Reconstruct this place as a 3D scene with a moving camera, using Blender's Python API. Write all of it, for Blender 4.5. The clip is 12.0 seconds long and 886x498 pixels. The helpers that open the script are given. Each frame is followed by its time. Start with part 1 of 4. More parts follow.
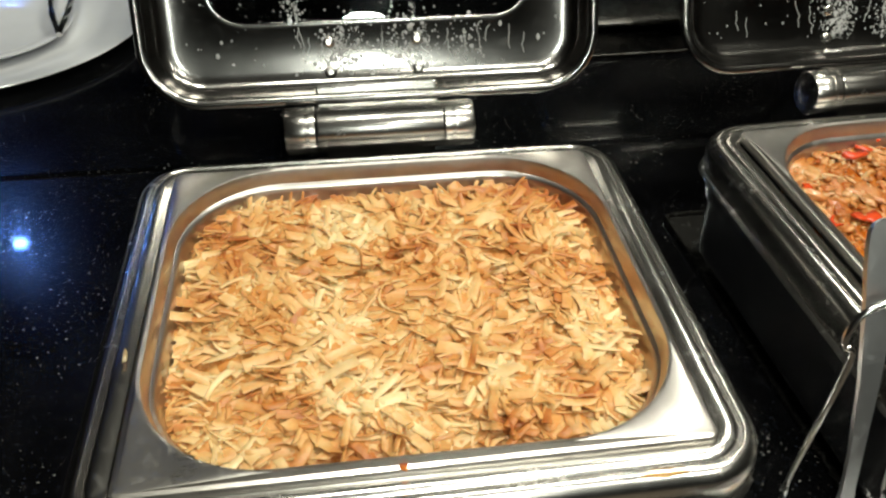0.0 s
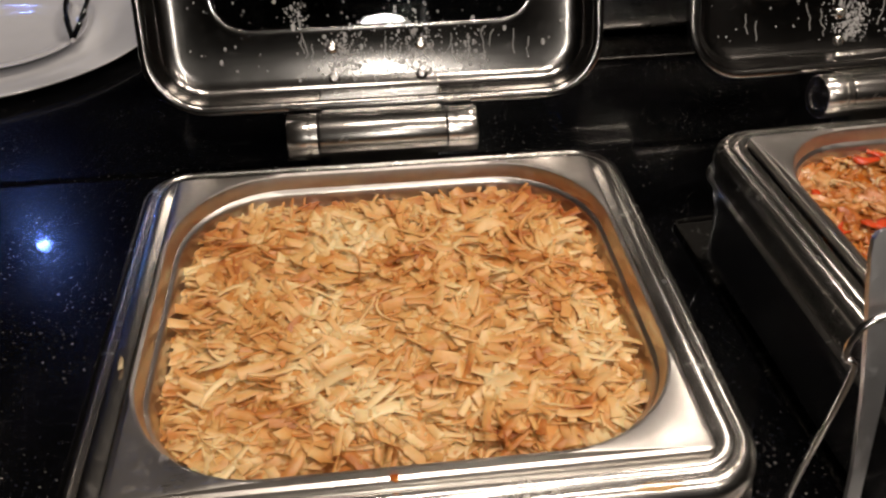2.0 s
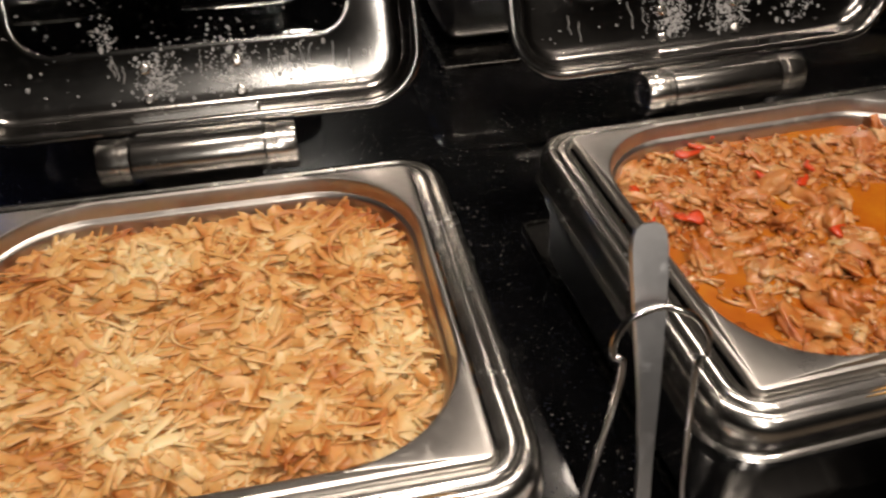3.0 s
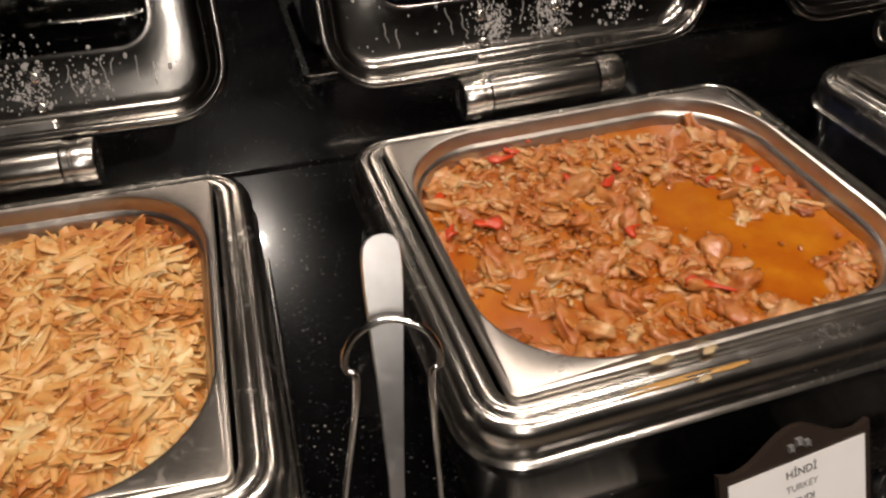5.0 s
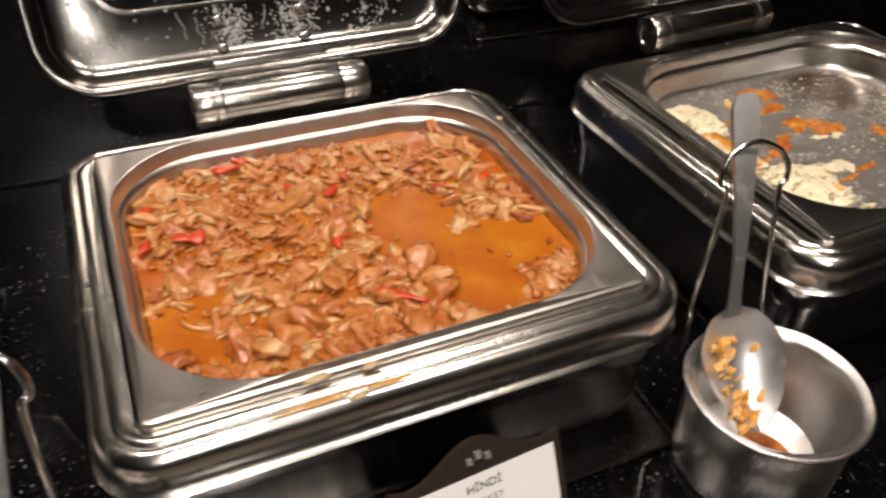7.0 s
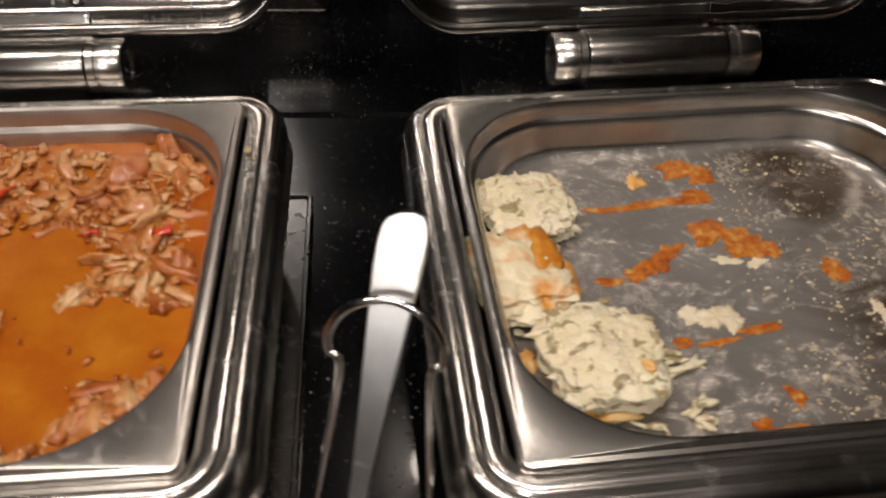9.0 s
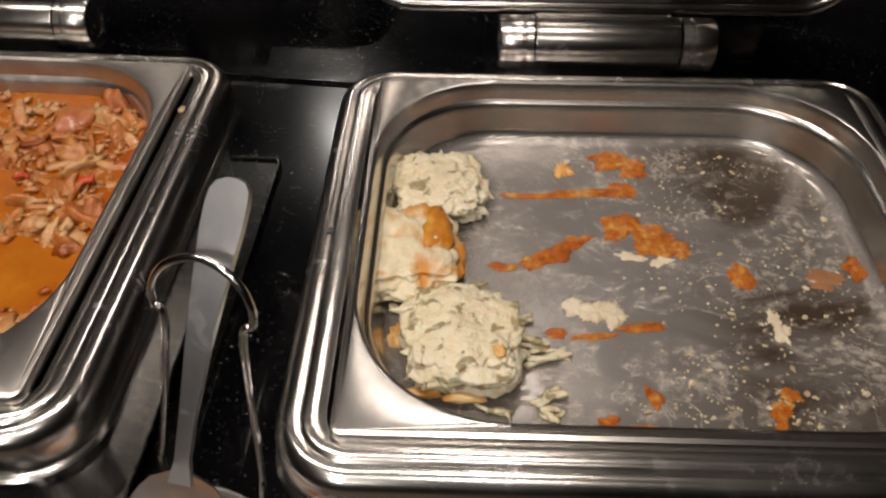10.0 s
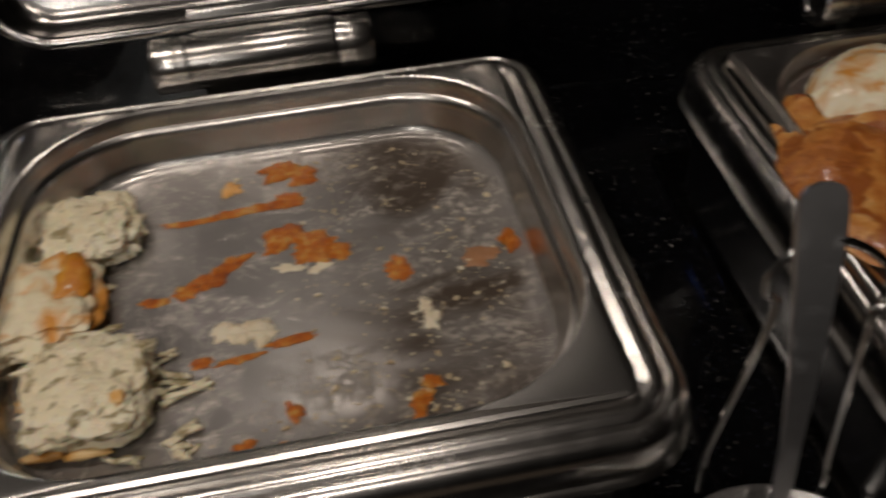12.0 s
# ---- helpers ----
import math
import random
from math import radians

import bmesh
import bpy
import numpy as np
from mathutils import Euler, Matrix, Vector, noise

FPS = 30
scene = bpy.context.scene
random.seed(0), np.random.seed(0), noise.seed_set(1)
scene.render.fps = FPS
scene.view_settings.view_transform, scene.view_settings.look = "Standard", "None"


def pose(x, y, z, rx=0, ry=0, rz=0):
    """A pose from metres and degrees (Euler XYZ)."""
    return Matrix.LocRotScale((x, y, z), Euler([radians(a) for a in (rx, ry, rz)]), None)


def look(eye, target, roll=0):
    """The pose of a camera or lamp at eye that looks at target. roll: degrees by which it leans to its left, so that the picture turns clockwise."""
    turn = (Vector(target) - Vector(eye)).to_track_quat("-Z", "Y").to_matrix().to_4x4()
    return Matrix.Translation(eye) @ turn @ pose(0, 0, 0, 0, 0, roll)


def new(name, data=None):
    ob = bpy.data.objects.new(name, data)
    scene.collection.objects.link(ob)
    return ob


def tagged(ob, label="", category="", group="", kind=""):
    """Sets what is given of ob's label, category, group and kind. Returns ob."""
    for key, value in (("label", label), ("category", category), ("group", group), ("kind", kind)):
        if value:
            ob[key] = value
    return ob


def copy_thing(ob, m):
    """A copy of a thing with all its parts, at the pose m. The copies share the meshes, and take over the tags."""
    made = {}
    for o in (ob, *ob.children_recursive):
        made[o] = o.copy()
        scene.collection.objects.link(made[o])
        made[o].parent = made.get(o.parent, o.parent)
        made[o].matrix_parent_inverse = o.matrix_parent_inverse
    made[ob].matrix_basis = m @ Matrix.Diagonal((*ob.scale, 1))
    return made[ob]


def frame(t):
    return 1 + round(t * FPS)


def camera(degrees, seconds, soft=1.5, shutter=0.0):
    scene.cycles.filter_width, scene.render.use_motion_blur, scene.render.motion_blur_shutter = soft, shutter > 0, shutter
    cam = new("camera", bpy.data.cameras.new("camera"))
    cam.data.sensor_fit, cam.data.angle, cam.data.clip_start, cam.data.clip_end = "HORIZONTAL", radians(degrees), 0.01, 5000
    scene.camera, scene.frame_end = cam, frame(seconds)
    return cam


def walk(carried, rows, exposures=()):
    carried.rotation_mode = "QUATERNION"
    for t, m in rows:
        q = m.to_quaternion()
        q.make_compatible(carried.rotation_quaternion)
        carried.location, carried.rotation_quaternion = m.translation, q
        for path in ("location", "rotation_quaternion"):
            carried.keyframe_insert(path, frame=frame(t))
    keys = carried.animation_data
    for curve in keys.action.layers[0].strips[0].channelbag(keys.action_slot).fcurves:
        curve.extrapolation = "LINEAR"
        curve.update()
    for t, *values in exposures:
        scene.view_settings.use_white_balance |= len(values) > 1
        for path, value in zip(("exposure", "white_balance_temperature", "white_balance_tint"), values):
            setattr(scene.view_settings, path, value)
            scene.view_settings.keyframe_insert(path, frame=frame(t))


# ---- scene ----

# camera and walk
cam = camera(57.9, 12.0, soft=2.3, shutter=0.4)
PATH = [
    (0, look((-0.033, -0.426, 1.45), (0.19, 1.092, 0.167), 1.1)),
    (0.5, look((-0.02, -0.431, 1.453), (0.201, 1.084, 0.166), 0.4)),
    (1, look((-0.023, -0.428, 1.455), (0.179, 1.103, 0.185), 0.3)),
    (1.5, look((-0.028, -0.424, 1.453), (0.145, 1.107, 0.178), -0.2)),
    (2, look((-0.015, -0.422, 1.451), (0.154, 1.105, 0.17), -0.1)),
    (2.5, look((0.039, -0.425, 1.457), (0.22, 1.101, 0.176), -1.3)),
    (3, look((0.094, -0.429, 1.447), (0.39, 1.093, 0.184), -0.8)),
    (3.5, look((0.143, -0.43, 1.439), (0.462, 1.086, 0.174), -1.3)),
    (3.7, look((0.158, -0.43, 1.436), (0.496, 1.085, 0.175), -1.2)),
    (5.3, look((0.24, -0.46, 1.447), (0.639, 1.046, 0.193), -0.6)),
    (5.5, look((0.25, -0.467, 1.445), (0.656, 1.044, 0.198), -0.5)),
    (6, look((0.28, -0.484, 1.445), (0.734, 1.021, 0.208), 0.2)),
    (6.5, look((0.326, -0.488, 1.44), (0.842, 0.998, 0.206), 0.9)),
    (7, look((0.402, -0.482, 1.433), (0.975, 0.979, 0.194), 1.8)),
    (7.5, look((0.471, -0.447, 1.43), (1.083, 0.988, 0.178), 2.2)),
    (7.7, look((0.507, -0.414, 1.421), (1.105, 1.018, 0.16), 2.5)),
    (9.3, look((0.877, -0.329, 1.397), (0.838, 1.108, 0.006), 0.9)),
    (9.5, look((0.908, -0.331, 1.399), (0.822, 1.094, -0.002), 0.6)),
    (10, look((0.948, -0.332, 1.405), (0.79, 1.072, -0.011), 0.3)),
    (10.5, look((0.957, -0.341, 1.406), (0.748, 1.048, -0.018), 0.1)),
    (11, look((0.98, -0.336, 1.409), (0.768, 1.041, -0.026), -0.5)),
    (11.5, look((1.048, -0.319, 1.406), (0.901, 1.08, -0.016), -4.0)),
    (12, look((1.118, -0.316, 1.394), (1.179, 1.103, -0.014), -3.9)),
]
EXPOSURES = [(0, 0.35, 6050, -8), (0.4, -0.06, 6450, 5), (1.0, -0.22, 6600, 9), (3.6, -0.05, 6600, 9), (5.4, -0.18, 6850, 11), (6.4, -0.04, 6750, 10), (7.5, 0.22, 6500, 10), (9.0, -0.38, 6450, 10), (10.9, -0.46, 6350, 10), (11.3, -0.84, 6350, 10), (12.0, -1.22, 6350, 9)]
walk(cam, PATH, EXPOSURES)

# world: a windowless room, so next to nothing from outside
world = bpy.data.worlds.new("world")
scene.world = world
world.use_nodes = True
world.node_tree.nodes["Background"].inputs[0].default_value = (0.9, 0.75, 0.6, 1)
world.node_tree.nodes["Background"].inputs[1].default_value = 0.02

COUNTER = 0.90
CEILING = 2.70

# lamps: the downlights in the ceiling (x, y, watts, colour, radius)
WARM = (1.0, 0.86, 0.75)
LAMPS = [
    (0.135, 2.65, 12, (1.0, 0.93, 0.85), 0.030),
    (-1.523, 2.60, 4.5, (0.16, 0.30, 1.0), 0.028),
    (-0.04, 0.06, 6.6, WARM, 0.12),
    (0.45, 0.06, 5.8, WARM, 0.12),
    (0.97, 0.06, 6.2, WARM, 0.12),
    (0.90, 1.08, 4.6, WARM, 0.10),
    (0.38, -1.15, 9, WARM, 0.10),
    (1.04, -1.15, 9, WARM, 0.10),
    (0.15, -2.30, 26, (1.0, 0.92, 0.84), 0.10),
    (0.12, -3.20, 30, (1.0, 0.92, 0.84), 0.12),
]
# ---- mesh helpers ----
def part(name, bm, material, parent=None, label="", smooth=True, kind="", sharp=38):
    """Link a bmesh as one mesh object, under a thing or a part where one is given."""
    me = bpy.data.meshes.new(name)
    bmesh.ops.recalc_face_normals(bm, faces=bm.faces)
    bm.to_mesh(me)
    bm.free()
    for m in material if isinstance(material, (list, tuple)) else [material]:
        me.materials.append(m)
    if smooth:
        me.shade_smooth()
        me.set_sharp_from_angle(angle=radians(sharp))
    ob = new(name, me)
    if parent is not None:
        ob.parent = parent
    return tagged(ob, label=label, kind=kind)


def rrect(x0, x1, y0, y1, r, z=0.0, n=8):
    """A rounded rectangle, anticlockwise, 4 * (n + 1) points."""
    pts = []
    for cx, cy, a0 in ((x1 - r, y1 - r, 0), (x0 + r, y1 - r, 90), (x0 + r, y0 + r, 180), (x1 - r, y0 + r, 270)):
        for i in range(n + 1):
            a = radians(a0 + 90 * i / n)
            pts.append(Vector((cx + r * math.cos(a), cy + r * math.sin(a), z)))
    return pts


def inset_rect(rect, d, z, rmin=0.003, n=8):
    x0, x1, y0, y1, r = rect
    return rrect(x0 + d, x1 - d, y0 + d, y1 - d, max(r - d, rmin), z, n)


def loft(bm, loops, cap_first=False, cap_last=False, closed=False, mat=0):
    rings = [[bm.verts.new(p) for p in loop] for loop in loops]
    n = len(rings[0])
    pairs = list(zip(rings, rings[1:])) + ([(rings[-1], rings[0])] if closed else [])
    for a, b in pairs:
        for i in range(n):
            f = bm.faces.new((a[i], a[(i + 1) % n], b[(i + 1) % n], b[i]))
            f.material_index = mat
    if cap_first:
        bm.faces.new(rings[0]).material_index = mat
    if cap_last:
        bm.faces.new(rings[-1]).material_index = mat
    return rings


def lathe(bm, profile, centre=(0, 0, 0), axis="z", n=48, cap=True, mat=0):
    """Turn (radius, height) pairs round an axis."""
    c = Vector(centre)
    loops = []
    for r, h in profile:
        loop = []
        for i in range(n):
            a = 2 * math.pi * i / n
            u, v = r * math.cos(a), r * math.sin(a)
            loop.append(c + (Vector((u, v, h)) if axis == "z" else Vector((h, u, v))))
        loops.append(loop)
    loft(bm, loops, cap, cap, mat=mat)


def smooth_line(pts, steps=8):
    """A Catmull-Rom line through points."""
    pts = [Vector(p) for p in pts]
    out = []
    for i in range(len(pts) - 1):
        p0, p1, p2, p3 = pts[max(i - 1, 0)], pts[i], pts[i + 1], pts[min(i + 2, len(pts) - 1)]
        for s in range(steps):
            t = s / steps
            out.append(0.5 * (2 * p1 + (p2 - p0) * t + (2 * p0 - 5 * p1 + 4 * p2 - p3) * t * t + (3 * p1 - p0 - 3 * p2 + p3) * t ** 3))
    return out + [pts[-1]]


def tube(bm, line, r, n=10):
    loops = []
    for i, p in enumerate(line):
        d = (line[min(i + 1, len(line) - 1)] - line[max(i - 1, 0)]).normalized()
        side = d.cross(Vector((0.13, 1, 0.21))).normalized()
        up = side.cross(d)
        loops.append([p + r * (math.cos(2 * math.pi * k / n) * side + math.sin(2 * math.pi * k / n) * up) for k in range(n)])
    loft(bm, loops, True, True)


def box(bm, x0, x1, y0, y1, z0, z1, r=0.004):
    c = min(r, (z1 - z0) * 0.4)
    rect = (x0, x1, y0, y1, max(r, 0.001))
    loft(bm, [inset_rect(rect, c, z0, n=3), inset_rect(rect, 0, z0 + c, n=3), inset_rect(rect, 0, z1 - c, n=3), inset_rect(rect, c, z1, n=3)], True, True)


BALLS = {}


def ball(sub):
    """Points and triangles of a unit icosphere, made once."""
    if sub not in BALLS:
        tmp = bmesh.new()
        bmesh.ops.create_icosphere(tmp, subdivisions=sub, radius=1.0)
        BALLS[sub] = ([v.co.copy() for v in tmp.verts], [[v.index for v in f.verts] for f in tmp.faces])
        tmp.free()
    return BALLS[sub]


def blob(bm, centre, size, turn, seed, rough=0.25, freq=3.0, sub=2):
    """A lumpy piece: an icosphere stretched, bent by noise and turned."""
    pts, faces = ball(sub)
    m = Euler([radians(a) for a in turn]).to_matrix()
    off = Vector((seed * 1.7, seed * 0.9, seed * 2.3))
    c = Vector(centre)
    made = []
    for q in pts:
        k = 1 + rough * noise.noise(q * freq * 0.5 + off) + 0.4 * rough * noise.noise(q * freq * 1.4 + off)
        made.append(bm.verts.new(c + m @ Vector((q.x * k * size[0], q.y * k * size[1], q.z * k * size[2]))))
    for f in faces:
        bm.faces.new([made[i] for i in f])


# ---- materials ----
def material(name):
    m = bpy.data.materials.new(name)
    m.use_nodes = True
    return m, m.node_tree.nodes, m.node_tree.links, m.node_tree.nodes["Principled BSDF"]


def ramp(nodes, links, source, stops):
    r = nodes.new("ShaderNodeValToRGB")
    while len(r.color_ramp.elements) < len(stops):
        r.color_ramp.elements.new(0.5)
    for e, (p, c) in zip(r.color_ramp.elements, stops):
        e.position = p
        e.color = (*c, 1) if len(c) == 3 else c
    links.new(source, r.inputs[0])
    return r


def noise_tex(nodes, links, coord, scale, detail=4.0, rough=0.55, stretch=None, distortion=0.0):
    t = nodes.new("ShaderNodeTexNoise")
    t.inputs["Scale"].default_value, t.inputs["Detail"].default_value = scale, detail
    t.inputs["Roughness"].default_value, t.inputs["Distortion"].default_value = rough, distortion
    if stretch:
        mp = nodes.new("ShaderNodeMapping")
        mp.inputs["Scale"].default_value = stretch
        links.new(coord, mp.inputs[0])
        coord = mp.outputs[0]
    links.new(coord, t.inputs["Vector"])
    return t.outputs[0]


def bump(nodes, links, bsdf, height, strength, distance):
    b = nodes.new("ShaderNodeBump")
    b.inputs["Strength"].default_value, b.inputs["Distance"].default_value = strength, distance
    links.new(height, b.inputs["Height"])
    links.new(b.outputs[0], bsdf.inputs["Normal"])
    return b


def mixrgb(nodes, links, fac, a, b, mode="MIX"):
    m = nodes.new("ShaderNodeMix")
    m.data_type, m.blend_type = "RGBA", mode
    for sock, v in ((m.inputs[0], fac), (m.inputs[6], a), (m.inputs[7], b)):
        if isinstance(v, bpy.types.NodeSocket):
            links.new(v, sock)
        elif isinstance(v, (int, float)):
            sock.default_value = v
        else:
            sock.default_value = (*v, 1)
    return m.outputs[2]


def steel(name, rough=0.2, base=(0.62, 0.60, 0.57), brush=(1, 60, 60), smudge=0.18, grain=0.05, wear_by=0.05):
    m, nodes, links, b = material(name)
    co = nodes.new("ShaderNodeTexCoord").outputs["Object"]
    b.inputs["Metallic"].default_value = 1.0
    blotch = noise_tex(nodes, links, co, 14, 5, 0.6)
    fine = noise_tex(nodes, links, co, 40, 3, 0.6, stretch=brush)
    spots = noise_tex(nodes, links, co, 130, 2, 0.5)
    dirt = ramp(nodes, links, blotch, [(0.35, base), (0.75, tuple(c * 0.80 for c in base))]).outputs[0]
    links.new(mixrgb(nodes, links, 0.18, dirt, spots, "SOFT_LIGHT"), b.inputs["Base Color"])
    mx = nodes.new("ShaderNodeMath")
    mx.operation = "MULTIPLY_ADD"
    mx.inputs[1].default_value, mx.inputs[2].default_value = smudge, rough - smudge * 0.5
    links.new(blotch, mx.inputs[0])
    ad = nodes.new("ShaderNodeMath")
    ad.operation = "MULTIPLY_ADD"
    ad.inputs[1].default_value = 0.10
    links.new(fine, ad.inputs[0])
    links.new(mx.outputs[0], ad.inputs[2])
    wear = ramp(nodes, links, noise_tex(nodes, links, co, 75, 6, 0.7, distortion=0.8), [(0.54, (0, 0, 0)), (0.66, (1, 1, 1))]).outputs[0]
    wm = nodes.new("ShaderNodeMath")
    wm.operation = "MULTIPLY_ADD"
    wm.inputs[1].default_value = wear_by
    links.new(wear, wm.inputs[0])
    links.new(ad.outputs[0], wm.inputs[2])
    links.new(wm.outputs[0], b.inputs["Roughness"])
    bump(nodes, links, b, fine, grain, 0.0006)
    return m


def food(name, stops, rough=0.45, sss=0.15, scale=90, island=0.7, bumpy=0.4, spec=0.5, coat=0.0, flecks=None, patches=0.5, relief=0.0015, depth=1.0, spread=1.0):
    """Cooked food: each piece takes its own tone, with mottling and relief."""
    m, nodes, links, b = material(name)
    co = nodes.new("ShaderNodeTexCoord").outputs["Object"]
    geo = nodes.new("ShaderNodeNewGeometry")
    mott = noise_tex(nodes, links, co, scale, 4, 0.6)
    big = noise_tex(nodes, links, co, scale * 0.22, 2, 0.5)
    ma = nodes.new("ShaderNodeMath")
    ma.operation = "MULTIPLY_ADD"
    ma.inputs[1].default_value = island
    links.new(geo.outputs["Random Per Island"], ma.inputs[0])
    mb = nodes.new("ShaderNodeMath")
    mb.operation = "MULTIPLY_ADD"
    mb.inputs[1].default_value = 0.9
    mb.inputs[2].default_value = -0.45 + (1 - island) * 0.5
    links.new(mott, mb.inputs[0])
    mc = nodes.new("ShaderNodeMath")
    mc.operation = "MULTIPLY_ADD"
    mc.inputs[1].default_value = patches
    links.new(big, mc.inputs[0])
    links.new(mb.outputs[0], mc.inputs[2])
    md = nodes.new("ShaderNodeMath")
    md.operation = "SUBTRACT"
    md.inputs[1].default_value = patches * 0.5
    links.new(mc.outputs[0], md.inputs[0])
    links.new(md.outputs[0], ma.inputs[2])
    col = ramp(nodes, links, ma.outputs[0], [(0.5 + (p - 0.5) * spread, c) for p, c in stops]).outputs[0]
    if flecks:
        colour, size, low, high = flecks
        spots = noise_tex(nodes, links, co, size, 2, 0.5, distortion=0.6)
        col = mixrgb(nodes, links, ramp(nodes, links, spots, [(low, (0, 0, 0)), (high, (1, 1, 1))]).outputs[0], col, colour)
    links.new(col, b.inputs["Base Color"])
    b.inputs["Roughness"].default_value = rough
    b.inputs["Specular IOR Level"].default_value = spec
    b.inputs["Coat Weight"].default_value = coat
    b.inputs["Coat Roughness"].default_value = 0.08
    b.inputs["Subsurface Weight"].default_value = sss
    b.inputs["Subsurface Radius"].default_value = (0.004, 0.002, 0.001)
    b.inputs["Subsurface Scale"].default_value = depth
    bump(nodes, links, b, noise_tex(nodes, links, co, scale * 3.0, 4, 0.6), bumpy, relief)
    return m


def plain(name, colour, rough=0.5, metal=0.0, vary=0.12, scale=20, spec=0.5, grain=0.1):
    m, nodes, links, b = material(name)
    co = nodes.new("ShaderNodeTexCoord").outputs["Object"]
    n = noise_tex(nodes, links, co, scale, 5, 0.6)
    col = ramp(nodes, links, n, [(0.3, tuple(c * (1 - vary) for c in colour)), (0.7, tuple(min(1, c * (1 + vary)) for c in colour))]).outputs[0]
    links.new(col, b.inputs["Base Color"])
    b.inputs["Roughness"].default_value, b.inputs["Metallic"].default_value = rough, metal
    b.inputs["Specular IOR Level"].default_value = spec
    bump(nodes, links, b, noise_tex(nodes, links, co, scale * 12, 3, 0.5), grain, 0.001)
    return m


STEEL = steel("polished_steel", 0.17, smudge=0.20, wear_by=0.05)
BODY_STEEL = steel("body_steel", 0.10, base=(0.60, 0.60, 0.60), brush=(1, 1, 60), smudge=0.08, grain=0.015, wear_by=0.03)
PAN_STEEL = steel("pan_steel", 0.265, base=(0.62, 0.59, 0.555), smudge=0.20, wear_by=0.14)
# Lid: same steel, base darkened to carry the dim room it reflects.
DIM_LID_STEEL = steel("dim_lid_steel", 0.13, base=(0.24, 0.232, 0.222), smudge=0.11, wear_by=0.05)
# Hinge barrel and base plate: darker steel copies, dark reflections painted into the base.
SHADED_HINGE_STEEL = steel("shaded_hinge_steel", 0.18, base=(0.29, 0.28, 0.265), smudge=0.14)
SHADED_PLATE_STEEL = steel("shaded_plate_steel", 0.20, base=(0.11, 0.106, 0.10), smudge=0.10)
CUP_STEEL = steel("brushed_cup_steel", 0.24, base=(0.64, 0.63, 0.62), brush=(60, 60, 1), smudge=0.12, grain=0.25)
SPOON_STEEL = steel("spoon_steel", 0.31, base=(0.60, 0.60, 0.61), smudge=0.14, wear_by=0.08)
WIRE = steel("chrome_wire", 0.08, base=(0.72, 0.71, 0.70), smudge=0.05)
HOLE_SHADE = plain("hole_shade", (0.03, 0.03, 0.03), 0.5)


def granite():
    m, nodes, links, b = material("black_granite")
    co = nodes.new("ShaderNodeTexCoord").outputs["Object"]
    v = nodes.new("ShaderNodeTexVoronoi")
    v.inputs["Scale"].default_value = 520
    links.new(co, v.inputs["Vector"])
    sep = nodes.new("ShaderNodeSeparateColor")
    links.new(v.outputs["Color"], sep.inputs[0])
    fleck = ramp(nodes, links, sep.outputs[0], [(0.93, (0, 0, 0)), (0.985, (1, 1, 1))]).outputs[0]
    cloud = noise_tex(nodes, links, co, 9, 5, 0.6)
    dust = noise_tex(nodes, links, co, 330, 1, 0.5)
    patch = noise_tex(nodes, links, co, 11, 3, 0.6)
    base = ramp(nodes, links, cloud, [(0.3, (0.001, 0.001, 0.0012)), (0.7, (0.0025, 0.0025, 0.003))]).outputs[0]
    col = mixrgb(nodes, links, fleck, base, (0.011, 0.012, 0.017))
    specks = ramp(nodes, links, dust, [(0.718, (0, 0, 0)), (0.738, (1, 1, 1))]).outputs[0]
    specks = mixrgb(nodes, links, 1.0, specks, ramp(nodes, links, patch, [(0.40, (0, 0, 0)), (0.60, (1, 1, 1))]).outputs[0], "MULTIPLY")
    col = mixrgb(nodes, links, specks, col, (0.40, 0.39, 0.37))
    links.new(col, b.inputs["Base Color"])
    r = ramp(nodes, links, cloud, [(0.3, (0.15, 0.15, 0.15)), (0.7, (0.22, 0.22, 0.22))]).outputs[0]
    links.new(r, b.inputs["Roughness"])
    b.inputs["Specular IOR Level"].default_value = 0.20
    b.inputs["Coat Weight"].default_value = 0.32
    b.inputs["Coat Roughness"].default_value = 0.045
    bump(nodes, links, b, sep.outputs[1], 0.55, 0.0006)
    return m


GRANITE = granite()


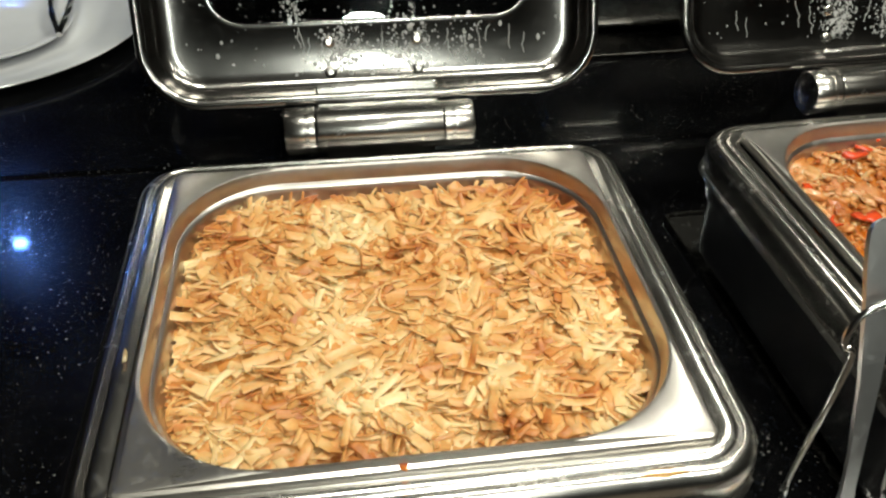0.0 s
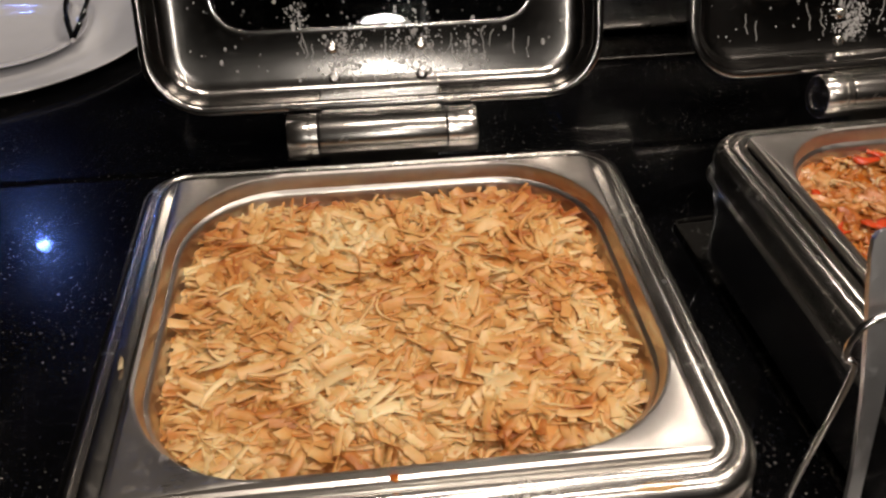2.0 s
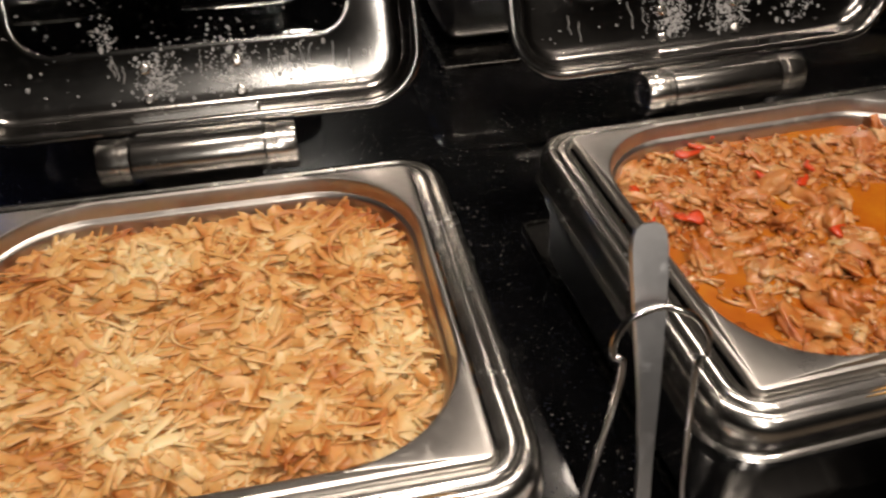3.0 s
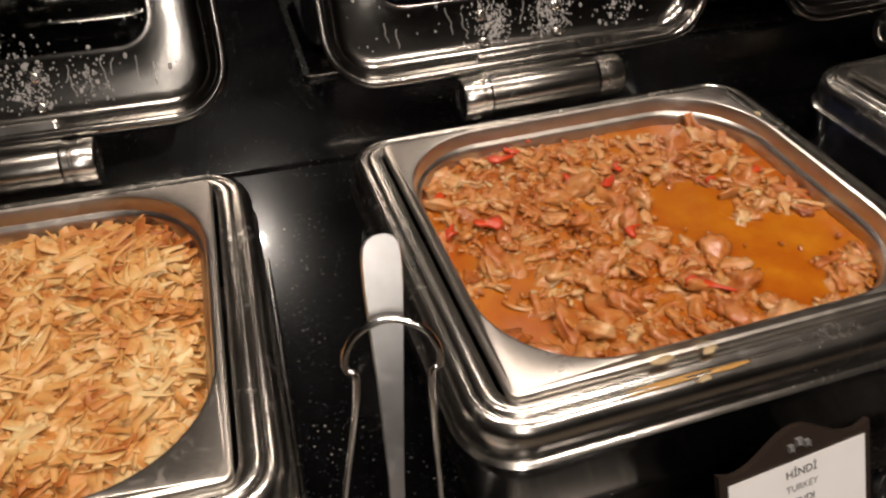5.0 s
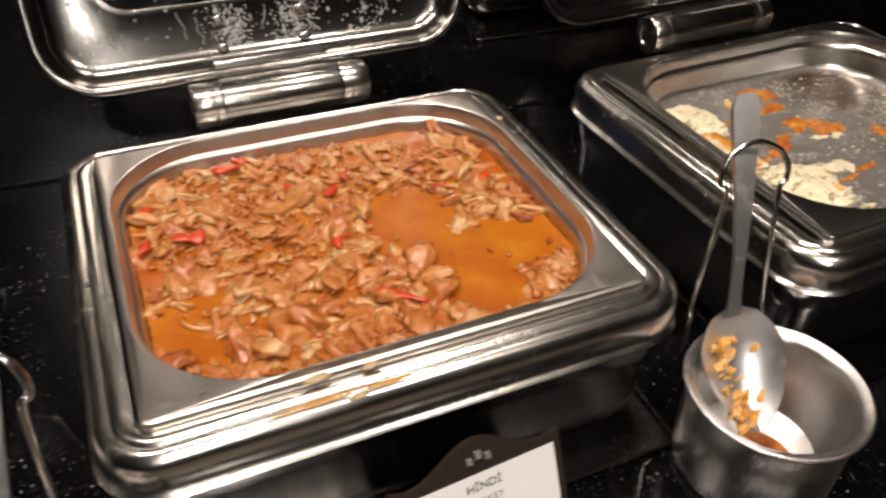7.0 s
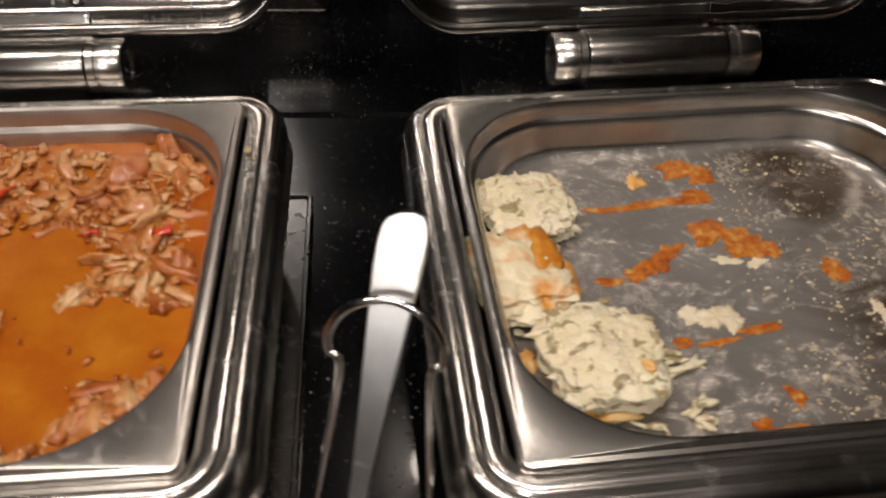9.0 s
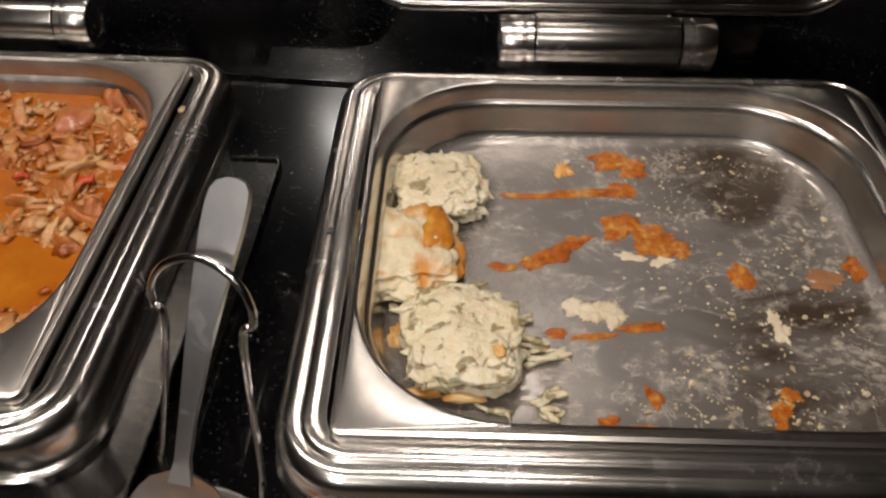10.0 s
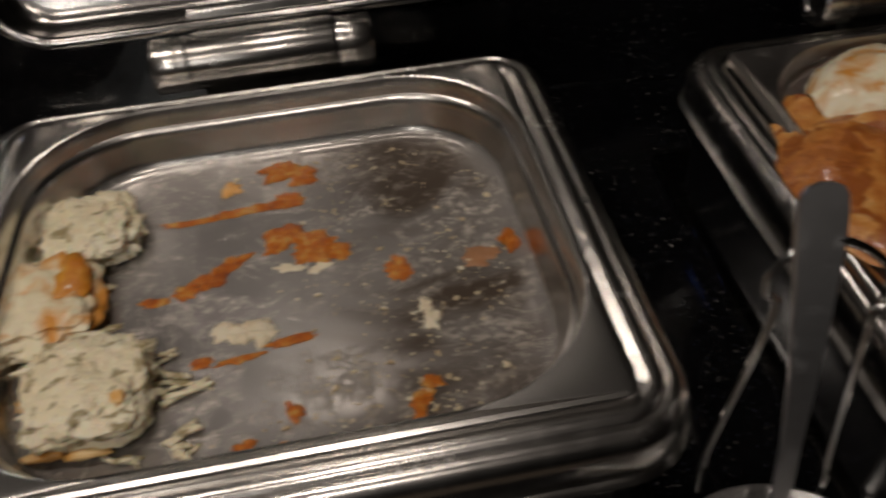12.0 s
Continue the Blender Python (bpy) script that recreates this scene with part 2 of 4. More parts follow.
def dirty_pan():
    """Pan steel with dried streaks of fat and egg on its floor, under a dark film that is part grease, part painted
    dark reflection.
    """
    m, nodes, links, b = material("soiled_pan_steel")
    tc = nodes.new("ShaderNodeTexCoord").outputs["Object"]
    sep = nodes.new("ShaderNodeSeparateXYZ")
    links.new(tc, sep.inputs[0])
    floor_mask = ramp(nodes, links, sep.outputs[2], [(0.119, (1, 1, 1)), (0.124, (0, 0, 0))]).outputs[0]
    streak = noise_tex(nodes, links, tc, 26, 8, 0.72, stretch=(1.0, 1.6, 1), distortion=1.2)
    grit = noise_tex(nodes, links, tc, 120, 6, 0.7, distortion=0.5)
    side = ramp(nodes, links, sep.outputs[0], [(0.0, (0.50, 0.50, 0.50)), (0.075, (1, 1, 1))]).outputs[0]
    mk = mixrgb(nodes, links, 1.0, ramp(nodes, links, streak, [(0.50, (0, 0, 0)), (0.70, (1, 1, 1))]).outputs[0],
                ramp(nodes, links, grit, [(0.44, (0, 0, 0)), (0.60, (1, 1, 1))]).outputs[0], "MULTIPLY")
    swirl = ramp(nodes, links, noise_tex(nodes, links, tc, 17, 6, 0.62, distortion=2.2), [(0.485, (0, 0, 0)), (0.5, (0.4, 0.4, 0.4)), (0.515, (0, 0, 0))]).outputs[0]
    swirl = mixrgb(nodes, links, 1.0, swirl, ramp(nodes, links, noise_tex(nodes, links, tc, 12, 3, 0.5), [(0.42, (0, 0, 0)), (0.54, (1, 1, 1))]).outputs[0], "MULTIPLY")
    mk = mixrgb(nodes, links, 1.0, mk, swirl, "LIGHTEN")
    mk = mixrgb(nodes, links, 1.0, mk, floor_mask, "MULTIPLY")
    # Film: real grease plus painted-in dark reflections, stronger towards the right.
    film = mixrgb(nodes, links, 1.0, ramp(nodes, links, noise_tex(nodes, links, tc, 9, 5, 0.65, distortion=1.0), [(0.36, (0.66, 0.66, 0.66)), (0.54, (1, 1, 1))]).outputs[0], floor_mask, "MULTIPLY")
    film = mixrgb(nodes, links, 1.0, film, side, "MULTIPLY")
    blotch = noise_tex(nodes, links, tc, 14, 5, 0.6)
    metal = ramp(nodes, links, blotch, [(0.35, (0.62, 0.60, 0.57)), (0.75, (0.50, 0.48, 0.46))]).outputs[0]
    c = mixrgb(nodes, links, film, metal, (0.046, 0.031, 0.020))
    c = mixrgb(nodes, links, mk, c, (0.50, 0.45, 0.38))
    links.new(c, b.inputs["Base Color"])
    both = mixrgb(nodes, links, 1.0, mk, mixrgb(nodes, links, 1.0, film, (0.95, 0.95, 0.95), "MULTIPLY"), "ADD")
    links.new(ramp(nodes, links, both, [(0.0, (1, 1, 1)), (1.0, (0, 0, 0))]).outputs[0], b.inputs["Metallic"])
    links.new(ramp(nodes, links, both, [(0.0, (0.25, 0.25, 0.25)), (0.8, (0.20, 0.20, 0.20)), (1.0, (0.5, 0.5, 0.5))]).outputs[0], b.inputs["Roughness"])
    b.inputs["Specular IOR Level"].default_value = 0.3
    bump(nodes, links, b, mk, 0.5, 0.001)
    return m


def clear(name, colour=(1, 1, 1), rough=0.0, ior=1.45):
    m, nodes, links, b = material(name)
    b.inputs["Base Color"].default_value = (*colour, 1)
    b.inputs["Transmission Weight"].default_value = 1.0
    b.inputs["Roughness"].default_value, b.inputs["IOR"].default_value = rough, ior
    return m


GLASS = clear("smoked_glass", (0.40, 0.43, 0.43), 0.01)
WATER = clear("water", (0.9, 0.9, 0.9), 0.02, 1.33)
WATER.node_tree.nodes["Principled BSDF"].inputs["Transmission Weight"].default_value = 0.65
ACRYLIC = plain("dark_acrylic", (0.03, 0.022, 0.018), 0.12, vary=0.1, grain=0.02)
PAPER = plain("white_card", (0.80, 0.80, 0.82), 0.55, vary=0.03, grain=0.03)
INK = plain("black_ink", (0.02, 0.02, 0.02), 0.6)
GREY_INK = plain("grey_ink", (0.22, 0.22, 0.22), 0.6)
CHINA = plain("white_china", (0.78, 0.78, 0.80), 0.12, vary=0.03, grain=0.01)
WALL_PAINT = plain("brown_wall", (0.032, 0.022, 0.017), 0.6, vary=0.2, scale=3)
CEIL_PAINT = plain("ceiling_paint", (0.032, 0.027, 0.023), 0.8, vary=0.05, scale=3)
FLOOR_TILE = plain("floor_stone", (0.12, 0.096, 0.075), 0.3, vary=0.2, scale=5)
CABINET = plain("dark_wood_front", (0.045, 0.028, 0.02), 0.35, vary=0.3, scale=8)

POTATO = food("shredded_potato", [(0.0, (0.34, 0.095, 0.016)), (0.22, (0.49, 0.195, 0.046)), (0.5, (0.63, 0.345, 0.118)), (0.95, (0.79, 0.60, 0.32))], 0.45, 0.25, 60, 0.45, 0.3, coat=0.05, patches=1.8, depth=0.6)
POTATO_BED = food("browned_potato", [(0.0, (0.44, 0.145, 0.026)), (0.4, (0.57, 0.25, 0.060)), (0.7, (0.61, 0.31, 0.092)), (1.0, (0.66, 0.42, 0.16))], 0.5, 0.25, 90, 0.05, 0.7, patches=0.9, depth=0.6)
SAUCE = food("orange_sauce", [(0.0, (0.25, 0.045, 0.003)), (0.35, (0.35, 0.085, 0.005)), (0.65, (0.41, 0.128, 0.007)), (1.0, (0.50, 0.20, 0.014))], 0.26, 0.15, 30, 0.0, 0.16, spec=0.35, coat=0.08, patches=1.0, spread=0.75)
MEAT = food("stewed_turkey", [(0.05, (0.27, 0.062, 0.007)), (0.30, (0.41, 0.125, 0.024)), (0.58, (0.50, 0.215, 0.066)), (0.92, (0.62, 0.40, 0.20))], 0.24, 0.5, 80, 0.5, 0.6, spec=0.45, coat=0.38, patches=1.0, relief=0.0020)
MEAT_BED = food("soaked_turkey", [(0.0, (0.22, 0.042, 0.004)), (0.4, (0.40, 0.125, 0.016)), (0.75, (0.49, 0.205, 0.048)), (1.0, (0.56, 0.32, 0.13))], 0.24, 0.3, 90, 0.0, 0.7, spec=0.4, coat=0.25, patches=0.8, relief=0.003)
PEPPER = food("red_pepper", [(0.0, (0.40, 0.022, 0.005)), (0.6, (0.58, 0.060, 0.010)), (1.0, (0.62, 0.15, 0.03))], 0.25, 0.15, 70, 0.3, 0.4, coat=0.25)
OMELETTE = food("herb_omelette", [(0.0, (0.62, 0.52, 0.32)), (0.5, (0.80, 0.72, 0.52)), (1.0, (0.87, 0.83, 0.70))], 0.36, 0.3, 60, 0.2, 0.9, flecks=((0.34, 0.28, 0.15), 115, 0.56, 0.65), patches=1.0, relief=0.003)
BROWNED = food("browned_omelette", [(0.0, (0.58, 0.48, 0.30)), (0.5, (0.76, 0.68, 0.48)), (1.0, (0.84, 0.78, 0.62))], 0.36, 0.2, 60, 0.2, 0.5, coat=0.15, flecks=((0.60, 0.26, 0.035), 46, 0.46, 0.66), relief=0.003)
GOLD = food("golden_crust", [(0.0, (0.34, 0.085, 0.008)), (0.35, (0.54, 0.19, 0.016)), (0.65, (0.64, 0.30, 0.035)), (1.0, (0.76, 0.55, 0.20))], 0.32, 0.25, 75, 0.1, 0.8, coat=0.1, spread=0.7)
GRATIN = food("browned_cheese", [(0.0, (0.50, 0.15, 0.02)), (0.45, (0.66, 0.32, 0.06)), (0.75, (0.78, 0.60, 0.30)), (1.0, (0.82, 0.74, 0.52))], 0.35, 0.15, 40, 0.1, 0.5, coat=0.2)
SCRAP = food("orange_scrap", [(0.0, (0.22, 0.040, 0.004)), (0.3, (0.42, 0.090, 0.006)), (0.65, (0.60, 0.18, 0.012)), (1.0, (0.72, 0.42, 0.11))], 0.28, 0.25, 190, 0.15, 1.0, spec=0.45, coat=0.2, spread=0.5, relief=0.003)
SPILL = food("dried_sauce_film", [(0.0, (0.30, 0.13, 0.03)), (0.5, (0.44, 0.24, 0.07)), (1.0, (0.55, 0.38, 0.17))], 0.22, 0.1, 140, 0.1, 0.4, coat=0.3)
CRUMB = food("pale_crumb", [(0.0, (0.36, 0.26, 0.14)), (0.5, (0.56, 0.46, 0.29)), (1.0, (0.74, 0.67, 0.52))], 0.5, 0.2, 110, 0.8, 0.5)
PANCAKE = food("baked_pancake", [(0.1, (0.26, 0.070, 0.012)), (0.38, (0.48, 0.17, 0.032)), (0.6, (0.60, 0.28, 0.07)), (0.9, (0.76, 0.54, 0.26))], 0.38, 0.15, 60, 0.12, 1.0, coat=0.2, flecks=((0.30, 0.085, 0.014), 60, 0.50, 0.62), patches=0.9, spread=0.7)
SPICE = food("oily_crust", [(0.0, (0.14, 0.05, 0.02)), (1.0, (0.40, 0.20, 0.09))], 0.4, 0.1, 60, 0.5, 0.5)

# ---- room ----
def slab(name, x0, x1, y0, y1, z0, z1, mat, label):
    bm = bmesh.new()
    box(bm, x0, x1, y0, y1, z0, z1, 0.003)
    ob = part(name, bm, mat, None, label, smooth=False)
    return tagged(ob, kind="structure")


slab("floor", -4.2, 5.2, -7.4, 5.2, -0.10, 0.0, FLOOR_TILE, "dark polished stone floor of the restaurant")
slab("ceiling", -4.2, 5.2, -7.4, 5.2, CEILING, CEILING + 0.12, CEIL_PAINT, "plain matt ceiling with downlights")
slab("wall_north", -4.2, 5.2, 5.0, 5.2, 0.0, CEILING, WALL_PAINT, "plain brown wall behind the buffet")
slab("wall_south", -4.2, 5.2, -7.4, -7.2, 0.0, CEILING, WALL_PAINT, "plain brown wall facing the buffet")
slab("wall_west", -4.2, -4.0, -7.2, 5.0, 0.0, CEILING, WALL_PAINT, "plain brown side wall")
slab("wall_east", 5.0, 5.2, -7.2, 5.0, 0.0, CEILING, WALL_PAINT, "plain brown side wall")


def buffet_counter():
    root = tagged(new("buffet_counter"), "black speckled granite buffet counter on a dark base", "counter")
    bm = bmesh.new()
    box(bm, -2.6, 3.4, -0.306, 0.412, COUNTER - 0.03, COUNTER, 0.004)
    part("front_slab", bm, GRANITE, root)
    bm = bmesh.new()
    box(bm, -2.6, 3.4, 0.4145, 1.50, COUNTER - 0.03, COUNTER, 0.004)
    part("back_slab", bm, GRANITE, root)
    bm = bmesh.new()
    box(bm, -2.5, 3.3, -0.27, 1.44, 0.0, COUNTER - 0.031, 0.004)
    part("cabinet", bm, CABINET, root, "dark wooden cabinet under the slabs")


buffet_counter()


def downlight(x, y, watts, colour, radius):
    root = tagged(new("ceiling_downlight"), "round recessed ceiling downlight, switched on", "ceiling light", "ceiling downlights")
    root.location = (x, y, CEILING)
    bm = bmesh.new()
    lathe(bm, [(radius + 0.02, 0.0), (radius + 0.022, -0.006), (radius + 0.012, -0.012), (radius + 0.004, -0.012), (radius + 0.002, 0.0)], n=32, cap=False)
    part("ring", bm, STEEL, root)
    data = bpy.data.lights.new("downlight", "AREA")
    data.shape, data.size, data.energy, data.color = "DISK", 2 * radius, watts, colour
    data.spread = radians(150)
    lamp = new("downlight_lamp", data)
    lamp.parent = root
    lamp.location = (0, 0, -0.014)


for row in LAMPS:
    downlight(*row)

# ---- chafing dishes (origin on the counter under the middle of the pan) ----
RIM = (-0.209, 0.209, -0.180, 0.188, 0.042)
FLANGE = (-0.1775, 0.1775, -0.1555, 0.1615, 0.007)
OPENING = (-0.172, 0.172, -0.1485, 0.1525, 0.085)
PAN_FLOOR = 0.117
LID_TILT = radians(66)
LID_FOOT = Vector((0, 0.228, 0.173))


def on_lid(u, v, w):
    """A point of the open lid: across, up along it, and out towards its inside."""
    up = Vector((0, math.cos(LID_TILT), math.sin(LID_TILT)))
    out = Vector((0, -math.sin(LID_TILT), math.cos(LID_TILT)))
    return LID_FOOT + Vector((u, 0, 0)) + v * up + w * out


def lid_loop(rect, d, w):
    return [on_lid(p.x, p.y, w) for p in inset_rect(rect, d, 0)]


LID = (-0.209, 0.209, 0.0070, 0.372, 0.055)
WINDOW = (-0.146, 0.146, 0.080, 0.315, 0.030)


def chafing_dish():
    root = tagged(new("chafing_dish"), "open stainless steel chafing dish on the granite counter", "chafing dish", "row of chafing dishes")
    bm = bmesh.new()
    rect = (-0.192, 0.214, -0.196, 0.238, 0.010)
    loft(bm, [inset_rect(rect, 0.0055, 0.0005), inset_rect(rect, 0.0055, 0.004)], True, True)
    plate_part = part("base_plate", bm, SHADED_PLATE_STEEL, root, "flat steel base plate, dark reflections put into its colour")
    bm = bmesh.new()
    loft(bm, [inset_rect(rect, d, z) for d, z in ((0.0052, 0.0005), (0.0, 0.0008), (0.0, 0.0055), (0.0014, 0.0070), (0.0040, 0.0070), (0.0052, 0.0058))], closed=True)
    part("edge_lip", bm, SHADED_PLATE_STEEL, plate_part, "thin raised edge")
    bm = bmesh.new()
    rect = (-0.204, 0.204, -0.175, 0.182, 0.040)
    loft(bm, [inset_rect(rect, d, z) for d, z in ((0.036, 0.0085), (0.026, 0.0105), (0.017, 0.016), (0.011, 0.026), (0.0085, 0.042), (0.0065, 0.088), (0.005, 0.092), (0.002, 0.0935), (0.001, 0.097), (0.0, 0.119), (0.004, 0.119), (0.0075, 0.095), (0.013, 0.030), (0.036, 0.014))], True, True)
    part("body", bm, BODY_STEEL, root, "deep steel water pan")
    bm = bmesh.new()
    prof = [(0.006, 0.117), (-0.001, 0.1175), (-0.003, 0.1195), (-0.001, 0.1215), (0.001, 0.1225), (0.0, 0.124), (-0.0005, 0.1395), (0.0005, 0.1450), (0.0025, 0.1488), (0.0055, 0.1515), (0.0085, 0.1528),
            (0.0100, 0.1527), (0.0110, 0.1514), (0.0132, 0.1510), (0.0146, 0.1524), (0.0165, 0.1534), (0.0200, 0.1532), (0.0235, 0.1528), (0.0250, 0.1522), (0.0275, 0.1516), (0.0290, 0.1400)]
    loft(bm, [inset_rect(RIM, d, z) for d, z in prof])
    part("rim_frame", bm, STEEL, root, "stepped polished rim frame")
    # Drain holes: near-black discs on the rim, the hole's shade painted as colour.
    for sx in (-1, 1):
        bm = bmesh.new()
        lathe(bm, [(0.0, 0.0002), (0.0024, 0.0002), (0.0024, 0.001), (0.0, 0.001)], (sx * 0.1965, -0.002, 0.1510), n=12, cap=False)
        part("drain_hole", bm, HOLE_SHADE, root)
    bm = bmesh.new()
    outer = [(0.0, 0.1500), (-0.0006, 0.1515), (-0.0006, 0.1568), (0.0004, 0.1583), (0.002, 0.1588), (0.0032, 0.1588)]
    inner = [(-0.0025, 0.1632), (0.0, 0.1622), (0.0014, 0.1588), (0.0022, 0.1540), (0.0030, 0.1500), (0.0055, 0.1482), (0.0065, 0.1465), (0.0075, 0.1420), (0.0105, 0.1270), (0.0130, 0.1215), (0.0170, 0.1185), (0.0230, PAN_FLOOR), (0.05, PAN_FLOOR), (0.084, PAN_FLOOR)]
    loops = [inset_rect(FLANGE, d, z, n=12) for d, z in outer] + [inset_rect(OPENING, d, z, n=12) for d, z in inner]
    loft(bm, loops, False, True)
    under = [inset_rect(OPENING, d - 0.002, z - 0.0012, n=12) for d, z in inner[3:]]
    loft(bm, under, False, True)
    part("food_pan", bm, PAN_STEEL, root, "shallow steel food pan")
    # hinge barrel with ringed ends
    bm = bmesh.new()
    y, z = 0.2085, 0.165
    lathe(bm, [(0.001, -0.0565), (0.0205, -0.0565), (0.0208, -0.055), (0.0208, 0.055), (0.0205, 0.0565), (0.001, 0.0565)], (0, y, z), "x", 40)
    box(bm, -0.050, 0.050, y - 0.012, y + 0.014, 0.100, z - 0.012, 0.003)
    hinge = part("hinge", bm, SHADED_HINGE_STEEL, root, "polished round hinge barrel")
    for s in (-1, 1):
        bm = bmesh.new()
        prof = [(0.001, 0.058), (0.0190, 0.058), (0.0212, 0.0585), (0.0212, 0.0640), (0.0195, 0.0650), (0.0195, 0.0665), (0.0212, 0.0675), (0.0214, 0.0830), (0.0200, 0.0850), (0.0120, 0.0853), (0.0110, 0.0840), (0.001, 0.0840)]
        lathe(bm, [(r, s * h) for r, h in prof], (0, y, z), "x", 40)
        part("hinge_cap", bm, STEEL, hinge)
    # lid
    bm = bmesh.new()
    front = [(0.002, -0.0095), (0.0, -0.008), (-0.001, -0.003), (0.0, 0.0), (0.003, 0.0015), (0.006, 0.0010), (0.0085, -0.001), (0.0100, -0.004), (0.0125, -0.012), (0.0170, -0.0185), (0.0230, -0.0215), (0.030, -0.0225)]
    loops = [lid_loop(LID, d, w) for d, w in front]
    loops += [lid_loop(WINDOW, d, w) for d, w in ((-0.006, -0.0225), (-0.003, -0.0215), (-0.0005, -0.0220), (0.001, -0.0245), (0.001, -0.0290))]
    back = [(-0.003, -0.0300), (-0.012, -0.0300)]
    loops += [lid_loop(WINDOW, d, w) for d, w in back]
    loops += [lid_loop(LID, d, w) for d, w in ((0.030, -0.0270), (0.016, -0.0250), (0.009, -0.0200), (0.006, -0.0105))]
    loft(bm, loops, closed=True)
    lid = part("lid", bm, DIM_LID_STEEL, root, "open steel lid with a glass window")
    bm = bmesh.new()
    loft(bm, [lid_loop(WINDOW, d, w) for d, w in ((0.0012, -0.0250), (0.0012, -0.0290))], True, True)
    pane = part("glass_pane", bm, GLASS, lid, "dark glass window pane")
    for u in (-0.041, 0.041):
        for v in (0.034, 0.061):
            bm = bmesh.new()
            lathe(bm, [(0.0056, -0.0226), (0.0056, -0.0208), (0.0046, -0.0196), (0.0030, -0.0192), (0.0026, -0.0202), (0.0001, -0.0202)], n=16)
            for p in bm.verts:
                p.co = on_lid(u + p.co.x, v + p.co.y, p.co.z)
            part("rivet", bm, STEEL, lid)
    bm = bmesh.new()
    box(bm, -0.056, 0.056, -0.012, 0.024, -0.016, -0.0125, 0.002)
    for p in bm.verts:
        p.co = on_lid(p.co.x, p.co.y, p.co.z + 0.010)
    part("hinge_tongue", bm, STEEL, lid)
    return root


def droplets(lid, seed, count, tracks):
    """Condensation on the inside of a lid: drops and a few runs."""
    rng = random.Random(seed)
    bm = bmesh.new()
    clusters = [(rng.uniform(-0.12, 0.14), rng.uniform(0.035, 0.27), rng.uniform(0.006, 0.016)) for _ in range(9)]
    clusters[0], clusters[1] = (-0.030, 0.050, 0.010), (0.034, 0.052, 0.013)
    for i in range(count):
        cu, cv, cs = clusters[rng.randrange(9) if rng.random() < 0.6 else rng.randrange(2)]
        u, v = (rng.gauss(cu, cs), rng.gauss(cv, cs * 1.5)) if rng.random() < 0.82 else (rng.uniform(-0.18, 0.18), rng.uniform(0.03, 0.33))
        if not (-0.178 < u < 0.178 and 0.028 < v < 0.335):
            continue
        inside = -0.143 < u < 0.143 and 0.083 < v < 0.312
        w = -0.0250 if inside else -0.0222
        r = rng.uniform(0.0004, 0.0010) if rng.random() < 0.93 else rng.uniform(0.0012, 0.0022)
        tall = rng.uniform(1.0, 1.9)
        pts, faces = ball(1)
        made = [bm.verts.new(on_lid(u + r * q.x, v + r * q.y * tall, w + 0.55 * r * q.z)) for q in pts]
        for f in faces:
            bm.faces.new([made[k] for k in f])
    for i in range(tracks):
        u, v = rng.uniform(-0.15, 0.15), rng.uniform(0.058, 0.076)
        line, steps = [], rng.randrange(5, 10)
        for k in range(steps):
            line.append(on_lid(u, v, -0.0222))
            u, v = u + rng.gauss(0, 0.0012), v - 0.0038
        tube(bm, line, 0.0005, 6)
    part("condensation", bm, WATER, lid, "beads of condensed water", kind="stuff")


dish_a = chafing_dish()
PLACES = {"a": (0.0, 0.0, 0.0), "b": (0.519, 0.023, 3.1), "c": (1.031, 0.046, 5.1), "d": (1.556, 0.056, 4.0)}


def spot(key, z=COUNTER):
    x, y, a = PLACES[key]
    return pose(x, y, z, 0, 0, a)


dish_b = copy_thing(dish_a, spot("b"))
dish_c = copy_thing(dish_a, spot("c"))
dish_d = copy_thing(dish_a, spot("d"))
CLOSED = pose(0, 0.2085, 0.147) @ pose(0, 0, 0, 114, 0, 0) @ pose(0, -0.2085, -0.165)
for x, y, a, shut in ((-0.09, 0.845, 180.0, False), (0.512, 0.880, 181.0, True), (1.10, 0.86, 179.0, False)):
    back = copy_thing(dish_a, pose(x, y, COUNTER, 0, 0, a))
    tagged(back, "steel chafing dish of the opposite row, lid closed" if shut else "steel chafing dish of the opposite row, lid raised", group="opposite row of chafing dishes")
    if shut:
        for o in back.children:
            if o.name.split(".")[0] == "lid":
                o.matrix_basis = CLOSED
dish_a.matrix_basis = spot("a")
tagged(dish_a, "open steel chafing dish full of shredded fried potato")
tagged(dish_b, "open steel chafing dish holding turkey stew, splashed rim")
tagged(dish_c, "nearly empty open steel chafing dish with food scraps")
tagged(dish_d, "open steel chafing dish holding folded pancakes")


def child(root, name):
    return next(o for o in root.children if o.name.split(".")[0] == name)


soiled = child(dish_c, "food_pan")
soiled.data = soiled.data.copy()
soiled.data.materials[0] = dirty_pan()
tagged(soiled, "steel food pan soiled with dried egg and fat")
for n, (d, count, runs) in enumerate(((dish_a, 1500, 12), (dish_b, 2000, 8), (dish_c, 700, 3), (dish_d, 400, 2))):
    droplets(child(d, "lid"), 11 + n, count, runs)


def settle(ob, key):
    ob.matrix_basis = spot(key)
    return ob


# ---- food: shredded potato ----
OVAL = [(0.5 * math.cos(a), 0.5 * math.sin(a)) for a in [math.pi * k / 3 for k in range(6)]]


JITTER = random.Random(77)
LENS = [(-0.5, -0.15), (-0.42, -0.5), (0.42, -0.5), (0.5, 0.15), (0.42, 0.5), (-0.42, 0.5)]


